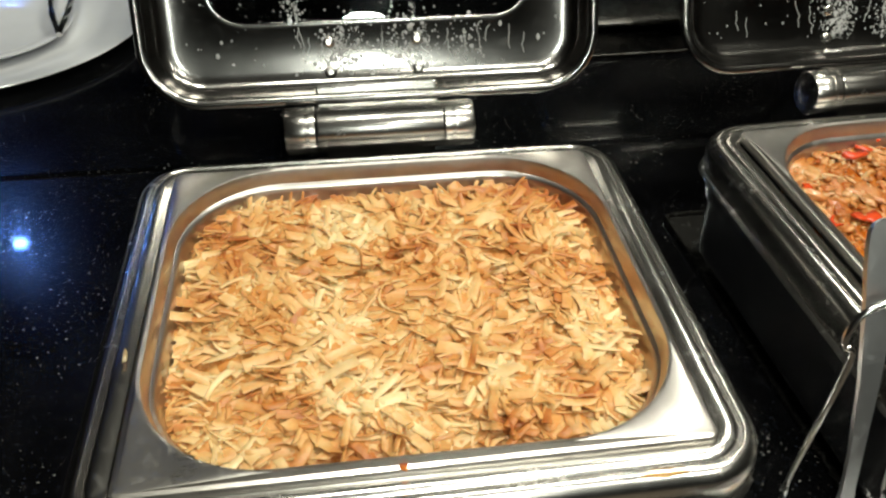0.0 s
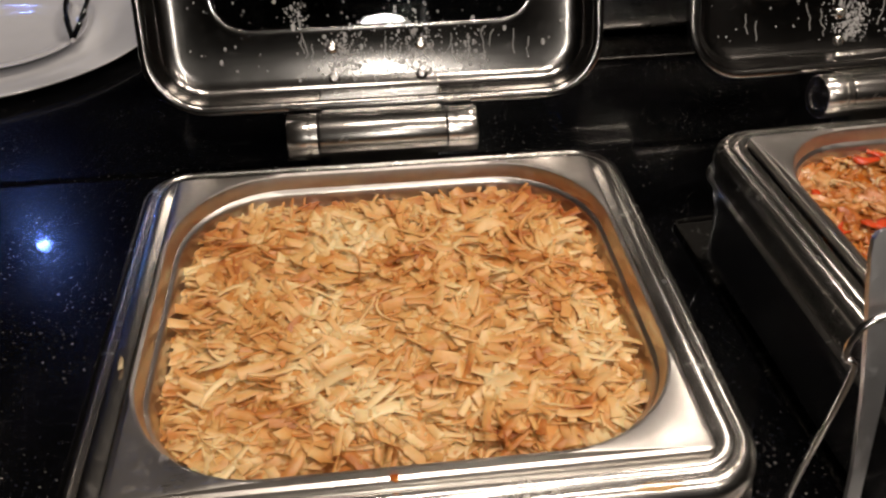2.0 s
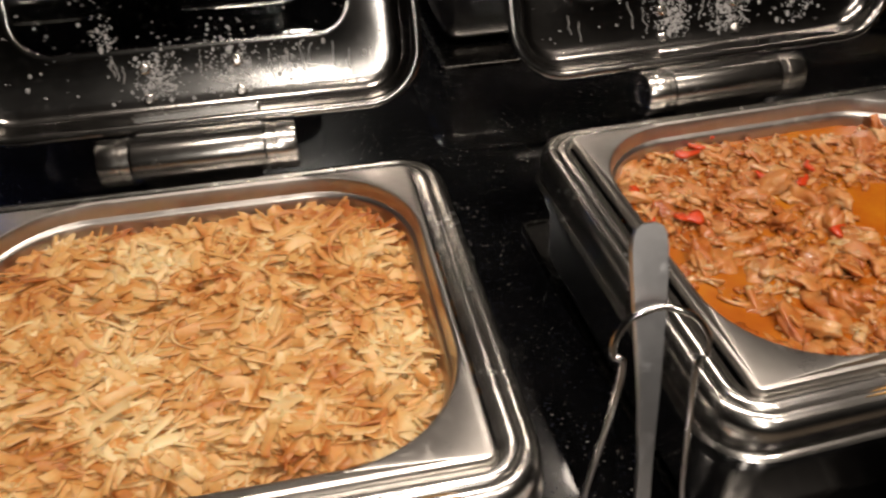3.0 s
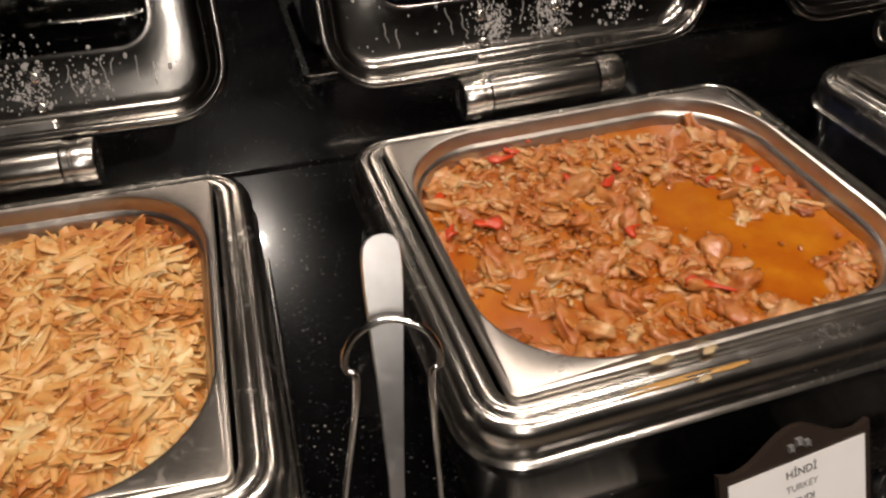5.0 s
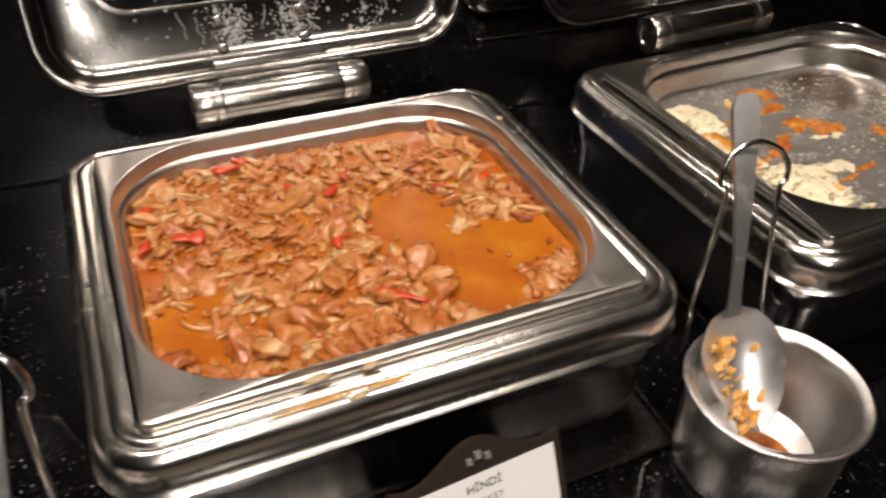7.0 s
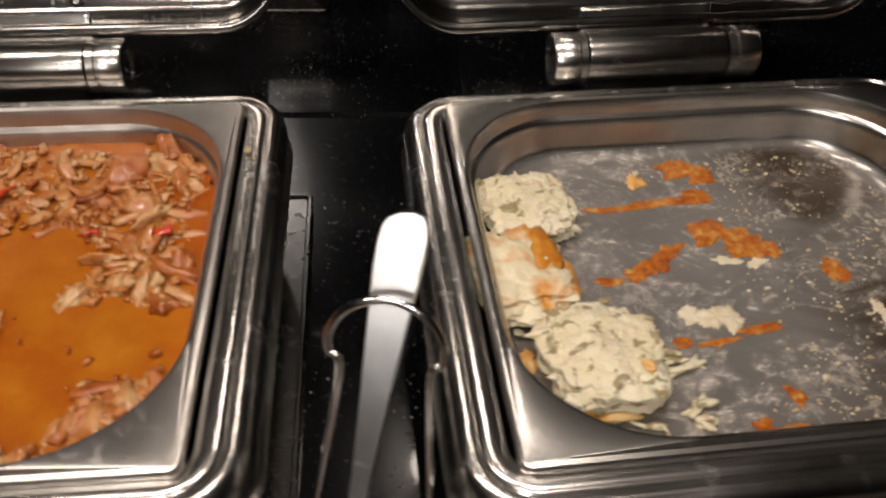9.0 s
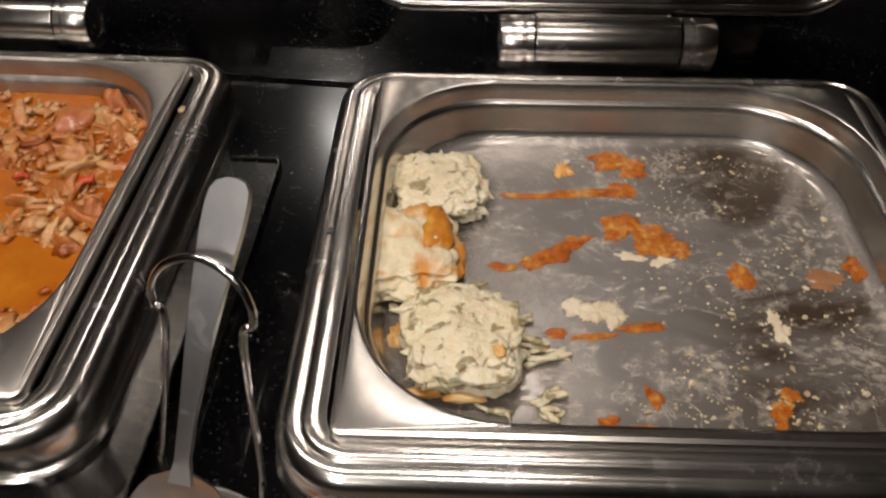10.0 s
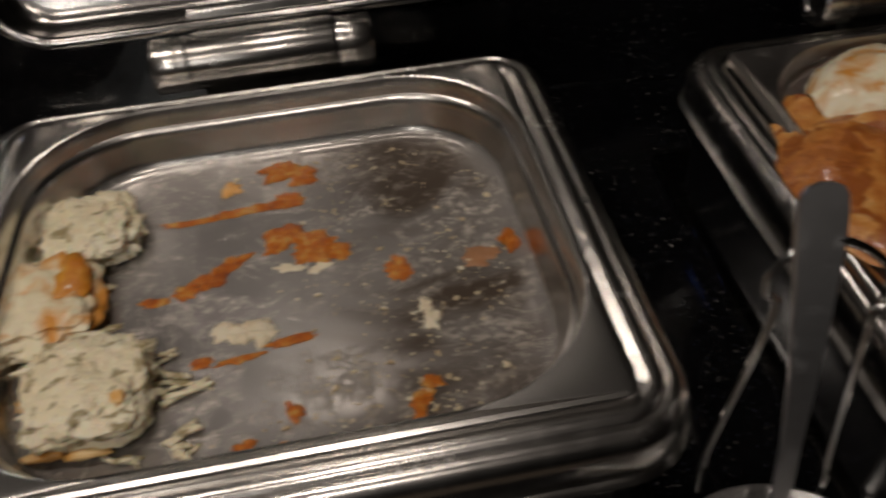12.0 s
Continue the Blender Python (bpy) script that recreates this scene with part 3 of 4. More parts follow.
def strand(bm, centre, length, width, thick, yaw, pitch, bend, roll, twist=0.0, steps=6, section=OVAL):
    """A shred of oval (lumpy) or flat section, bent and twisted along its length."""
    lump = (lambda: JITTER.uniform(0.82, 1.14)) if section is OVAL else (lambda: 1.0)
    turn = Euler((radians(roll), radians(-pitch), radians(yaw))).to_matrix()
    c = Vector(centre)
    loops = []
    for i in range(steps + 1):
        s = i / steps - 0.5
        end = 1.0 - (0.30 * abs(2 * s) ** 4 if section is OVAL else 0.0)
        fat = end * (1 + (0.22 if section is OVAL else 0.05) * math.sin(9 * s + roll))
        mid = Vector((length * s, bend * length * (s * s - 0.1), -abs(bend) * (0.4 if section is OVAL else (0.45 if roll > -4 else -0.30)) * length * s * s))
        t = radians(twist) * s
        ct, st = math.cos(t), math.sin(t)
        ring = []
        for a, b in section:
            k = lump()
            ring.append(c + turn @ (mid + k * Vector((0, a * width * fat * ct - b * thick * st, a * width * fat * st + b * thick * ct))))
        loops.append(ring)
    loft(bm, loops, True, True)


def inside_opening(x, y, d):
    x0, x1, y0, y1, r = OPENING
    qx = max(abs(x) - (x1 - d - (r - d)), 0)
    my, hy = (y0 + y1) / 2, (y1 - y0) / 2 - d
    qy = max(abs(y - my) - (hy - (r - d)), 0)
    return math.hypot(qx, qy) < r - d


def fried_potato():
    rng = random.Random(5)
    root = tagged(new("fried_potato"), "golden shredded fried potato filling the steel pan", "food")

    def level(x, y):
        edge = min(1.0, max(0.0, (0.163 - abs(x)) / 0.042), max(0.0, (0.146 - abs(y - 0.002)) / 0.042))
        return 0.1255 + 0.0215 * edge ** 0.7 + 0.010 * noise.noise(Vector((x * 18, y * 18, 0.3))) * edge

    bm = bmesh.new()
    n = 120
    grid = {}
    for i in range(n + 1):
        for j in range(n + 1):
            x, y = -0.164 + 0.328 * i / n, -0.140 + 0.284 * j / n
            if inside_opening(x, y, 0.0075):
                grid[i, j] = bm.verts.new((x, y, level(x, y) + 0.0012 + 0.0030 * noise.noise(Vector((x * 90, y * 90, 0))) + 0.0018 * noise.noise(Vector((x * 260, y * 260, 3)))))
    for (i, j), v in list(grid.items()):
        if all(k in grid for k in ((i + 1, j), (i + 1, j + 1), (i, j + 1))):
            bm.faces.new((v, grid[i + 1, j], grid[i + 1, j + 1], grid[i, j + 1]))
    part("potato_bed", bm, POTATO_BED, root, "browned layer under the shreds")
    bm = bmesh.new()
    made = 0
    while made < 3700:
        x, y = rng.uniform(-0.163, 0.163), rng.uniform(-0.140, 0.143)
        if not inside_opening(x, y, 0.0085):
            continue
        made += 1
        drift = 180 * noise.noise(Vector((x * 9, y * 9, 4.2)))
        length = rng.uniform(0.014, 0.032) if rng.random() < 0.62 else rng.uniform(0.030, 0.056)
        near_wall = not inside_opening(x, y, 0.024)
        if near_wall:
            length = min(length, 0.024)
        strand(bm, (x, y, level(x, y) + rng.uniform(-0.0016, 0.0030)), length, rng.choice((0.0022, 0.0034, 0.0050, 0.0060, 0.0072, 0.0086)) * rng.uniform(0.85, 1.15), rng.uniform(0.0007, 0.0011),
               drift + rng.gauss(20, 60), rng.gauss(0, 7), rng.gauss(0, 0.55), rng.gauss(0, 12), rng.gauss(0, 40), 8, LENS)
    part("shredded_potato", bm, POTATO, root, "thin golden potato shreds", kind="stuff", sharp=80)
    return settle(root, "a")


fried_potato()


# ---- food: turkey stew ----
def turkey_stew():
    rng = random.Random(9)
    root = tagged(new("turkey_stew"), "turkey stew with red pepper in orange sauce", "food")
    bm = bmesh.new()
    n = 64
    grid = {}
    for i in range(n + 1):
        for j in range(n + 1):
            x, y = -0.168 + 0.336 * i / n, -0.145 + 0.294 * j / n
            if inside_opening(x, y, 0.0055):
                grid[i, j] = bm.verts.new((x, y, 0.1370 + 0.0006 * noise.noise(Vector((x * 30, y * 30, 1)))))
    for (i, j), v in list(grid.items()):
        if all(k in grid for k in ((i + 1, j), (i + 1, j + 1), (i, j + 1))):
            bm.faces.new((v, grid[i + 1, j], grid[i + 1, j + 1], grid[i, j + 1]))
    part("sauce", bm, SAUCE, root, "glossy orange sauce")

    pools = ((0.055, 0.010, 0.042, 0.036), (0.036, -0.014, 0.030, 0.024), (0.098, -0.052, 0.046, 0.032), (0.078, -0.096, 0.034, 0.030), (0.138, -0.052, 0.034, 0.026), (0.162, 0.045, 0.012, 0.070), (0.105, 0.138, 0.062, 0.013),
             (-0.118, -0.034, 0.017, 0.013), (-0.146, -0.060, 0.014, 0.026), (-0.128, -0.086, 0.016, 0.013), (-0.155, 0.010, 0.008, 0.020))

    def free(x, y):
        return any(((x - a) / c) ** 2 + ((y - b) / d) ** 2 < 1.12 + 0.5 * noise.noise(Vector((x * 40, y * 40, 7))) for a, b, c, d in pools)

    bm = bmesh.new()
    n = 230
    grid = {}
    for i in range(n + 1):
        for j in range(n + 1):
            x, y = -0.162 + 0.324 * i / n, -0.139 + 0.283 * j / n
            if inside_opening(x, y, 0.009):
                k = 0.9 * noise.noise(Vector((x * 60, y * 60, 3))) + 0.9 * (0.5 - 2 * abs(noise.noise(Vector((x * 120, y * 120, 5))))) + 0.7 * (0.4 - 2 * abs(noise.noise(Vector((x * 270, y * 270, 8))))) + 0.3 * noise.noise(Vector((x * 600, y * 600, 2)))
                grid[i, j] = bm.verts.new((x, y, (0.1312 if free(x, y) else 0.1367) + 0.0028 * k))
    for (i, j), v in list(grid.items()):
        if all(k in grid for k in ((i + 1, j), (i + 1, j + 1), (i, j + 1))):
            bm.faces.new((v, grid[i + 1, j], grid[i + 1, j + 1], grid[i, j + 1]))
    part("meat_bed", bm, MEAT_BED, root, "soaked layer of shredded turkey", sharp=180)
    bm = bmesh.new()
    made = tries = 0
    while made < 600 and tries < 60000:
        tries += 1
        x, y = rng.uniform(-0.160, 0.158), rng.uniform(-0.135, 0.142)
        if not inside_opening(x, y, 0.0105) or free(x, y):
            continue
        made += 1
        z = 0.1370 + rng.uniform(-0.0024, 0.0032)
        lie = 120 * noise.noise(Vector((x * 14, y * 14, 2.0)))
        if made % 5 < 2:
            a = rng.uniform(0.005, 0.013) if rng.random() < 0.75 else rng.uniform(0.013, 0.021)
            blob(bm, (x, y, z), (a, a * rng.uniform(0.45, 0.75), a * rng.uniform(0.26, 0.38)), (rng.gauss(0, 26), rng.gauss(0, 22), rng.uniform(0, 180)), made, 0.62, 3.4, sub=3)
        else:
            w = rng.uniform(0.0036, 0.0120)
            strand(bm, (x, y, z), rng.uniform(0.010, 0.036), w, w * rng.uniform(0.34, 0.55), lie + rng.gauss(0, 60), rng.gauss(0, 9), rng.gauss(0, 0.35), rng.gauss(0, 22), rng.gauss(0, 25), 6)
    for i in range(1300):
        x, y = rng.uniform(-0.158, 0.158), rng.uniform(-0.134, 0.140)
        if not inside_opening(x, y, 0.010) or (free(x, y) and rng.random() < 0.96):
            continue
        a = rng.uniform(0.0015, 0.0042)
        blob(bm, (x, y, 0.1382 + rng.uniform(-0.001, 0.003)), (a, a * rng.uniform(0.5, 0.9), a * 0.5), (0, rng.gauss(0, 20), rng.uniform(0, 180)), i, 0.9, 3.5, sub=1)
    for x, y, a in ((0.124, -0.110, 0.013), (0.138, -0.098, 0.012), (0.128, -0.095, 0.009), (0.150, -0.086, 0.010)):
        blob(bm, (x, y, 0.137), (a, a * 0.7, a * 0.4), (0, 0, x * 900), x * 300, 0.8, 3.4)
    part("shredded_turkey", bm, MEAT, root, "shredded brown turkey pieces", kind="stuff", sharp=180)
    for x, y, ln, yaw, w in ((0.011, -0.089, 0.019, -25, 0.0066), (-0.033, 0.152, 0.010, 40, 0.006), (-0.072, 0.128, 0.013, 10, 0.006), (-0.060, 0.136, 0.008, -40, 0.004), (-0.120, 0.038, 0.012, -20, 0.009), (-0.154, 0.034, 0.009, 60, 0.007),
                              (-0.028, 0.072, 0.010, -70, 0.004), (0.021, 0.080, 0.010, 70, 0.004), (0.136, 0.034, 0.006, 20, 0.005), (0.002, 0.059, 0.008, 30, 0.005), (-0.011, -0.008, 0.009, 50, 0.005), (-0.148, 0.085, 0.007, 50, 0.005), (0.090, 0.035, 0.005, 10, 0.003)):
        bm = bmesh.new()
        strand(bm, (x, y, 0.1442), ln * 2.0, w * 1.7, 0.0030, yaw, rng.gauss(0, 6), rng.gauss(0, 0.7), rng.gauss(0, 14), rng.gauss(0, 60), 9)
        part("pepper_strip", bm, PEPPER, root, "soft red pepper strip", sharp=180)
    return settle(root, "b")


turkey_stew()


# ---- food: leftovers in the soiled pan ----
def omelette_slice(size, seed):
    """A cut, lumpy slice with rounded shoulders."""
    bm = bmesh.new()
    sx, sy, sz = size
    bmesh.ops.create_cube(bm, size=1.0)
    bmesh.ops.subdivide_edges(bm, edges=bm.edges, cuts=39, use_grid_fill=True)
    off = Vector((seed * 3.1, seed, seed * 0.4))
    for v in bm.verts:
        p = v.co * 2
        k = 1 / max(1e-6, (abs(p.x) ** 2.4 + abs(p.y) ** 2.4 + abs(p.z) ** 2.4) ** 0.4167)
        p = p * (0.22 + 0.78 * k)
        d = 0.24 * noise.noise(p * 1.3 + off) + 0.17 * noise.noise(p * 3.0 + off) + 0.045 * (0.4 - 2 * abs(noise.noise(p * 4.5 + off))) + 0.052 * noise.noise(p * 7 + off) + 0.024 * noise.noise(p * 15 + off)
        p = p * (1 + d)
        v.co = Vector((p.x * sx, p.y * sy, max(0.0, (p.z + 1) * 0.5) * sz))
    return bm


def slice_thing(label, size, seed, x, y, z, yaw, tilt, top, mat=OMELETTE):
    root = tagged(new("omelette_slice"), label, "food", "leftover omelette slices")
    part("slice", omelette_slice(size, seed), mat, root, sharp=180)
    bm = bmesh.new()
    rng = random.Random(seed)
    for i in range(top):
        a = rng.uniform(0, 6.28)
        r = rng.uniform(0.75, 1.1)
        blob(bm, (size[0] * r * math.cos(a), size[1] * r * math.sin(a), rng.uniform(0.001, size[2] * 0.7)), (rng.uniform(0.003, 0.010), rng.uniform(0.002, 0.004), 0.0022), (rng.gauss(0, 20), rng.gauss(0, 20), math.degrees(a) + rng.gauss(0, 30)), i + seed, 0.5, 3, sub=1)
    part("torn_edge", bm, OMELETTE, root, "ragged torn bits", kind="stuff")
    root.matrix_basis = spot("c") @ pose(x, y, z, tilt, 0, yaw)
    return root


slice_thing("pale herb omelette slice with torn edge in the pan", (0.031, 0.032, 0.024), 3, -0.129, 0.068, PAN_FLOOR + 0.001, 8, 0, 16)
third = slice_thing("thick pale herb omelette slice lying in the pan", (0.035, 0.037, 0.027), 7, -0.111, -0.070, PAN_FLOOR + 0.001, -4, 0, 26)
second = slice_thing("omelette slice with browned cheese crust, leaning", (0.031, 0.040, 0.024), 5, -0.146, 0.002, PAN_FLOOR + 0.002, 6, 0, 20, BROWNED)
for i, (x, y, z, a, b, yaw) in enumerate(((0.018, 0.008, 0.018, 0.007, 0.018, -10), (0.020, -0.014, 0.010, 0.008, 0.012, 8))):
    bm = bmesh.new()
    blob(bm, (x, y, z + 0.0025), (a * 1.5, b * 1.15, 0.0030), (0, 14, yaw), i + 2, 0.5, 4, sub=3)
    part("crust", bm, GOLD, second, "browned orange cheese crust", sharp=180)
for i, (x, y, a, b, yaw) in enumerate(((-0.020, -0.036, 0.010, 0.004, 0), (0.004, -0.038, 0.013, 0.003, 5), (0.022, -0.016, 0.004, 0.006, 10))):
    bm = bmesh.new()
    blob(bm, (x, y, 0.006 if i < 2 else 0.0235), (a, b, 0.003), (0, 0, yaw), i + 12, 0.5, 3, sub=3)
    part("crust", bm, GRATIN, third, "browned bottom crust", sharp=180)


def flake(bm, x, y, a, b, h, yaw, seed):
    """A flat torn film of food with a ragged outline."""
    ct, st = math.cos(radians(yaw)), math.sin(radians(yaw))
    n = 64 if a > 0.004 else 12
    middle = bm.verts.new((x, y, PAN_FLOOR + h * 0.5))
    rings = []
    for r, z in ((0.35, 0.55), (0.65, 0.5), (0.88, 0.34), (1.0, 0.0)):
        ring = []
        for i in range(n):
            t = 2 * math.pi * i / n
            q = Vector((math.cos(t), math.sin(t), seed * 1.37))
            k = r * (1 + 0.55 * noise.noise(q * 1.3) + 0.28 * noise.noise(q * 3.1) + 0.26 * noise.noise(q * 7.0) + 0.16 * noise.noise(q * 15.0))
            u, v = a * k * q.x, b * k * q.y
            lift = z * (1 + 0.9 * noise.noise(Vector((u * 260, v * 260, seed)))) if z else 0.02
            ring.append(bm.verts.new((x + u * ct - v * st, y + u * st + v * ct, PAN_FLOOR + 0.0002 + h * lift)))
        rings.append(ring)
    for i in range(n):
        k = (i + 1) % n
        bm.faces.new((middle, rings[0][i], rings[0][k]))
        for p, q in zip(rings, rings[1:]):
            bm.faces.new((p[i], q[i], q[k], p[k]))


def food_scrap(label, rows, mat):
    """A scrap of food: each flake or shred of it is a part."""
    rng = random.Random(label)
    root = tagged(new("food_scrap"), label, "food scrap", "scraps in the soiled pan")
    for i, (x, y, a, b, h, yaw) in enumerate(rows):
        if mat is OMELETTE:
            for k in range(3):
                bm = bmesh.new()
                strand(bm, (x + rng.gauss(0, a * 0.25), y + rng.gauss(0, b * 0.4), PAN_FLOOR + 0.0016 + 0.0012 * k), a * rng.uniform(1.2, 2.0), min(b, 0.006) * rng.uniform(0.7, 1.1), 0.0024, yaw + rng.gauss(0, 18), rng.gauss(0, 3), rng.gauss(0, 0.5), 0, rng.gauss(0, 20), 7)
                part("shred", bm, mat, root, sharp=180)
            continue
        bm = bmesh.new()
        flake(bm, x, y, a * 1.1, b * 1.1, h, yaw, i * 3 + rows[0][0] * 100)
        part("flake", bm, mat, root, sharp=180)
    return settle(root, "c")


food_scrap("orange baked cheese scrap stuck to the pan", [(0.004, 0.116, 0.013, 0.009, 0.004, 10), (0.017, 0.108, 0.011, 0.009, 0.004, -20), (-0.006, 0.122, 0.009, 0.005, 0.003, 30)], SCRAP)
food_scrap("orange scrap with a long dried smear", [(0.005, 0.082, 0.011, 0.008, 0.003, 0), (-0.030, 0.078, 0.026, 0.0035, 0.0013, 2), (-0.066, 0.075, 0.020, 0.0030, 0.0012, 1), (-0.012, 0.080, 0.012, 0.004, 0.0016, 0)], SCRAP)
food_scrap("large orange cheese scrap stuck to the pan", [(0.003, 0.044, 0.014, 0.010, 0.004, 20), (0.021, 0.028, 0.014, 0.013, 0.004, -30), (0.033, 0.024, 0.009, 0.008, 0.003, 10), (0.016, 0.038, 0.010, 0.008, 0.004, 0)], SCRAP)
food_scrap("orange and cream scrap stuck to the pan", [(-0.050, 0.014, 0.012, 0.007, 0.004, 15), (-0.036, 0.026, 0.012, 0.006, 0.002, 30), (-0.066, 0.006, 0.008, 0.006, 0.002, 0), (-0.084, 0.002, 0.008, 0.004, 0.002, 0)], SCRAP)
food_scrap("small orange scrap in the pan", [(0.073, -0.002, 0.008, 0.011, 0.003, 20)], SCRAP)
food_scrap("curled thin orange scrap in the pan", [(0.072, -0.108, 0.005, 0.011, 0.002, -25), (0.079, -0.096, 0.006, 0.005, 0.002, 30), (0.069, -0.116, 0.003, 0.006, 0.002, 10)], SCRAP)
food_scrap("small orange scraps in a line", [(-0.030, -0.056, 0.014, 0.003, 0.0014, 5), (0.002, -0.048, 0.015, 0.003, 0.0014, 5), (-0.052, -0.054, 0.007, 0.0035, 0.0016, 8)], SCRAP)
food_scrap("orange scrap on the pan's side wall", [(0.150, 0.006, 0.006, 0.008, 0.010, 10)], SCRAP)
food_scrap("cream crumbs heaped in the pan", [(-0.026, -0.036, 0.013, 0.008, 0.005, 10), (-0.014, -0.040, 0.008, 0.006, 0.004, 40), (-0.040, -0.032, 0.008, 0.006, 0.003, 0)], CRUMB)
food_scrap("cream crumb in the pan", [(0.087, -0.049, 0.005, 0.008, 0.003, 10), (0.085, -0.038, 0.004, 0.006, 0.002, 0)], CRUMB)
food_scrap("pale brown crumb patch in the pan", [(0.124, -0.004, 0.010, 0.008, 0.0010, 0), (0.136, -0.002, 0.005, 0.005, 0.001, 0)], SPICE)
food_scrap("white dried fat in the pan", [(0.022, 0.010, 0.007, 0.004, 0.001, 20), (0.002, 0.014, 0.009, 0.004, 0.001, -10)], CRUMB)
food_scrap("pale omelette shreds in the pan", [(-0.064, -0.074, 0.020, 0.0055, 0.004, 8), (-0.070, -0.062, 0.012, 0.005, 0.004, -15), (-0.072, -0.046, 0.008, 0.0045, 0.004, 0), (-0.062, -0.104, 0.012, 0.009, 0.005, 40), (-0.090, -0.112, 0.012, 0.004, 0.004, -10), (-0.058, -0.114, 0.008, 0.007, 0.004, 0)], OMELETTE)
food_scrap("cream scrap in the pan's corner", [(-0.153, -0.060, 0.009, 0.008, 0.005, 0)], GRATIN)
food_scrap("yellow scraps along the pan's near edge", [(-0.012, -0.122, 0.012, 0.003, 0.002, 2), (-0.028, -0.117, 0.006, 0.004, 0.003, 0), (0.000, -0.100, 0.004, 0.006, 0.003, 20)], SCRAP)
food_scrap("small yellow crumb in the pan", [(-0.036, 0.104, 0.007, 0.007, 0.004, 0)], GRATIN)


def crumbs():
    rng = random.Random(21)
    bm = bmesh.new()
    spots = [(rng.uniform(0.0, 0.14), rng.uniform(-0.125, 0.12), rng.uniform(0.004, 0.014)) for _ in range(26)]
    for i in range(520):
        if rng.random() < 0.62:
            sx, sy, sr = spots[rng.randrange(26)]
            x, y = rng.gauss(sx, sr), rng.gauss(sy, sr)
        elif rng.random() < 0.6:
            x, y = rng.uniform(0.00, 0.148), rng.uniform(-0.120, 0.110)
        else:
            x, y = rng.uniform(-0.05, 0.14), rng.gauss(0.122, 0.010) if rng.random() < 0.5 else rng.gauss(-0.105, 0.012)
        if not inside_opening(x, y, 0.026):
            continue
        a = rng.uniform(0.0005, 0.0014) if rng.random() < 0.88 else rng.uniform(0.0014, 0.0030)
        blob(bm, (x, y, PAN_FLOOR + a * 0.2), (a, a * rng.uniform(0.4, 1.0), a * 0.4), (0, 0, rng.uniform(0, 180)), i, 0.8, 3, sub=1)
    ob = part("crumbs", bm, CRUMB, None, "tiny dried egg crumbs on the pan floor", kind="stuff")
    tagged(ob, category="crumbs")
    return settle(ob, "c")


crumbs()


# ---- food: pancakes ----
def pancakes():
    for k, (x, y, z, yaw, a, b, label) in enumerate((
            (-0.010, 0.004, 0.146, 4, 0.150, 0.128, "flat golden baked pancake at the bottom of the pan"),
            (-0.104, 0.012, 0.168, -20, 0.092, 0.110, "folded golden pancake lying on another"),
            (-0.070, 0.088, 0.184, 15, 0.080, 0.046, "folded pancake with a pale edge on the heap"),
            (0.030, -0.020, 0.180, 60, 0.090, 0.080, "golden pancake folded over the heap"))):
        bm = bmesh.new()
        n = 30
        tops = {}
        for side in (0, 1):
            for i in range(n + 1):
                for j in range(13):
                    t, r = 2 * math.pi * i / n, j / 12
                    px, py = a * r * math.cos(t), b * r * math.sin(t)
                    wob = 0.018 * noise.noise(Vector((px * 16, py * 16, k * 3))) + 0.007 * noise.noise(Vector((px * 50, py * 50, k))) + 0.003 * noise.noise(Vector((px * 120, py * 120, k)))
                    thick = 0.007 * math.sqrt(max(0.0, 1 - r ** 6))
                    drop = -0.018 * (1 if k else 0) * r ** 3
                    tops[side, i % n, j] = bm.verts.new((px, py, wob * (1 if k else 0.3) + drop + (thick if side else 0))) if i < n else tops[side, 0, j]
        for side in (0, 1):
            for i in range(n):
                for j in range(12):
                    quad = [tops[side, i, j], tops[side, (i + 1) % n, j], tops[side, (i + 1) % n, j + 1], tops[side, i, j + 1]]
                    bm.faces.new(quad)
        bmesh.ops.remove_doubles(bm, verts=bm.verts, dist=0.0002)
        ob = part("pancake", bm, BROWNED if k == 2 else PANCAKE, None, label)
        tagged(ob, category="food", group="pancakes in the last pan")
        ob.matrix_basis = spot("d") @ pose(x - 0.008, y, z, 0, 0, yaw)


pancakes()


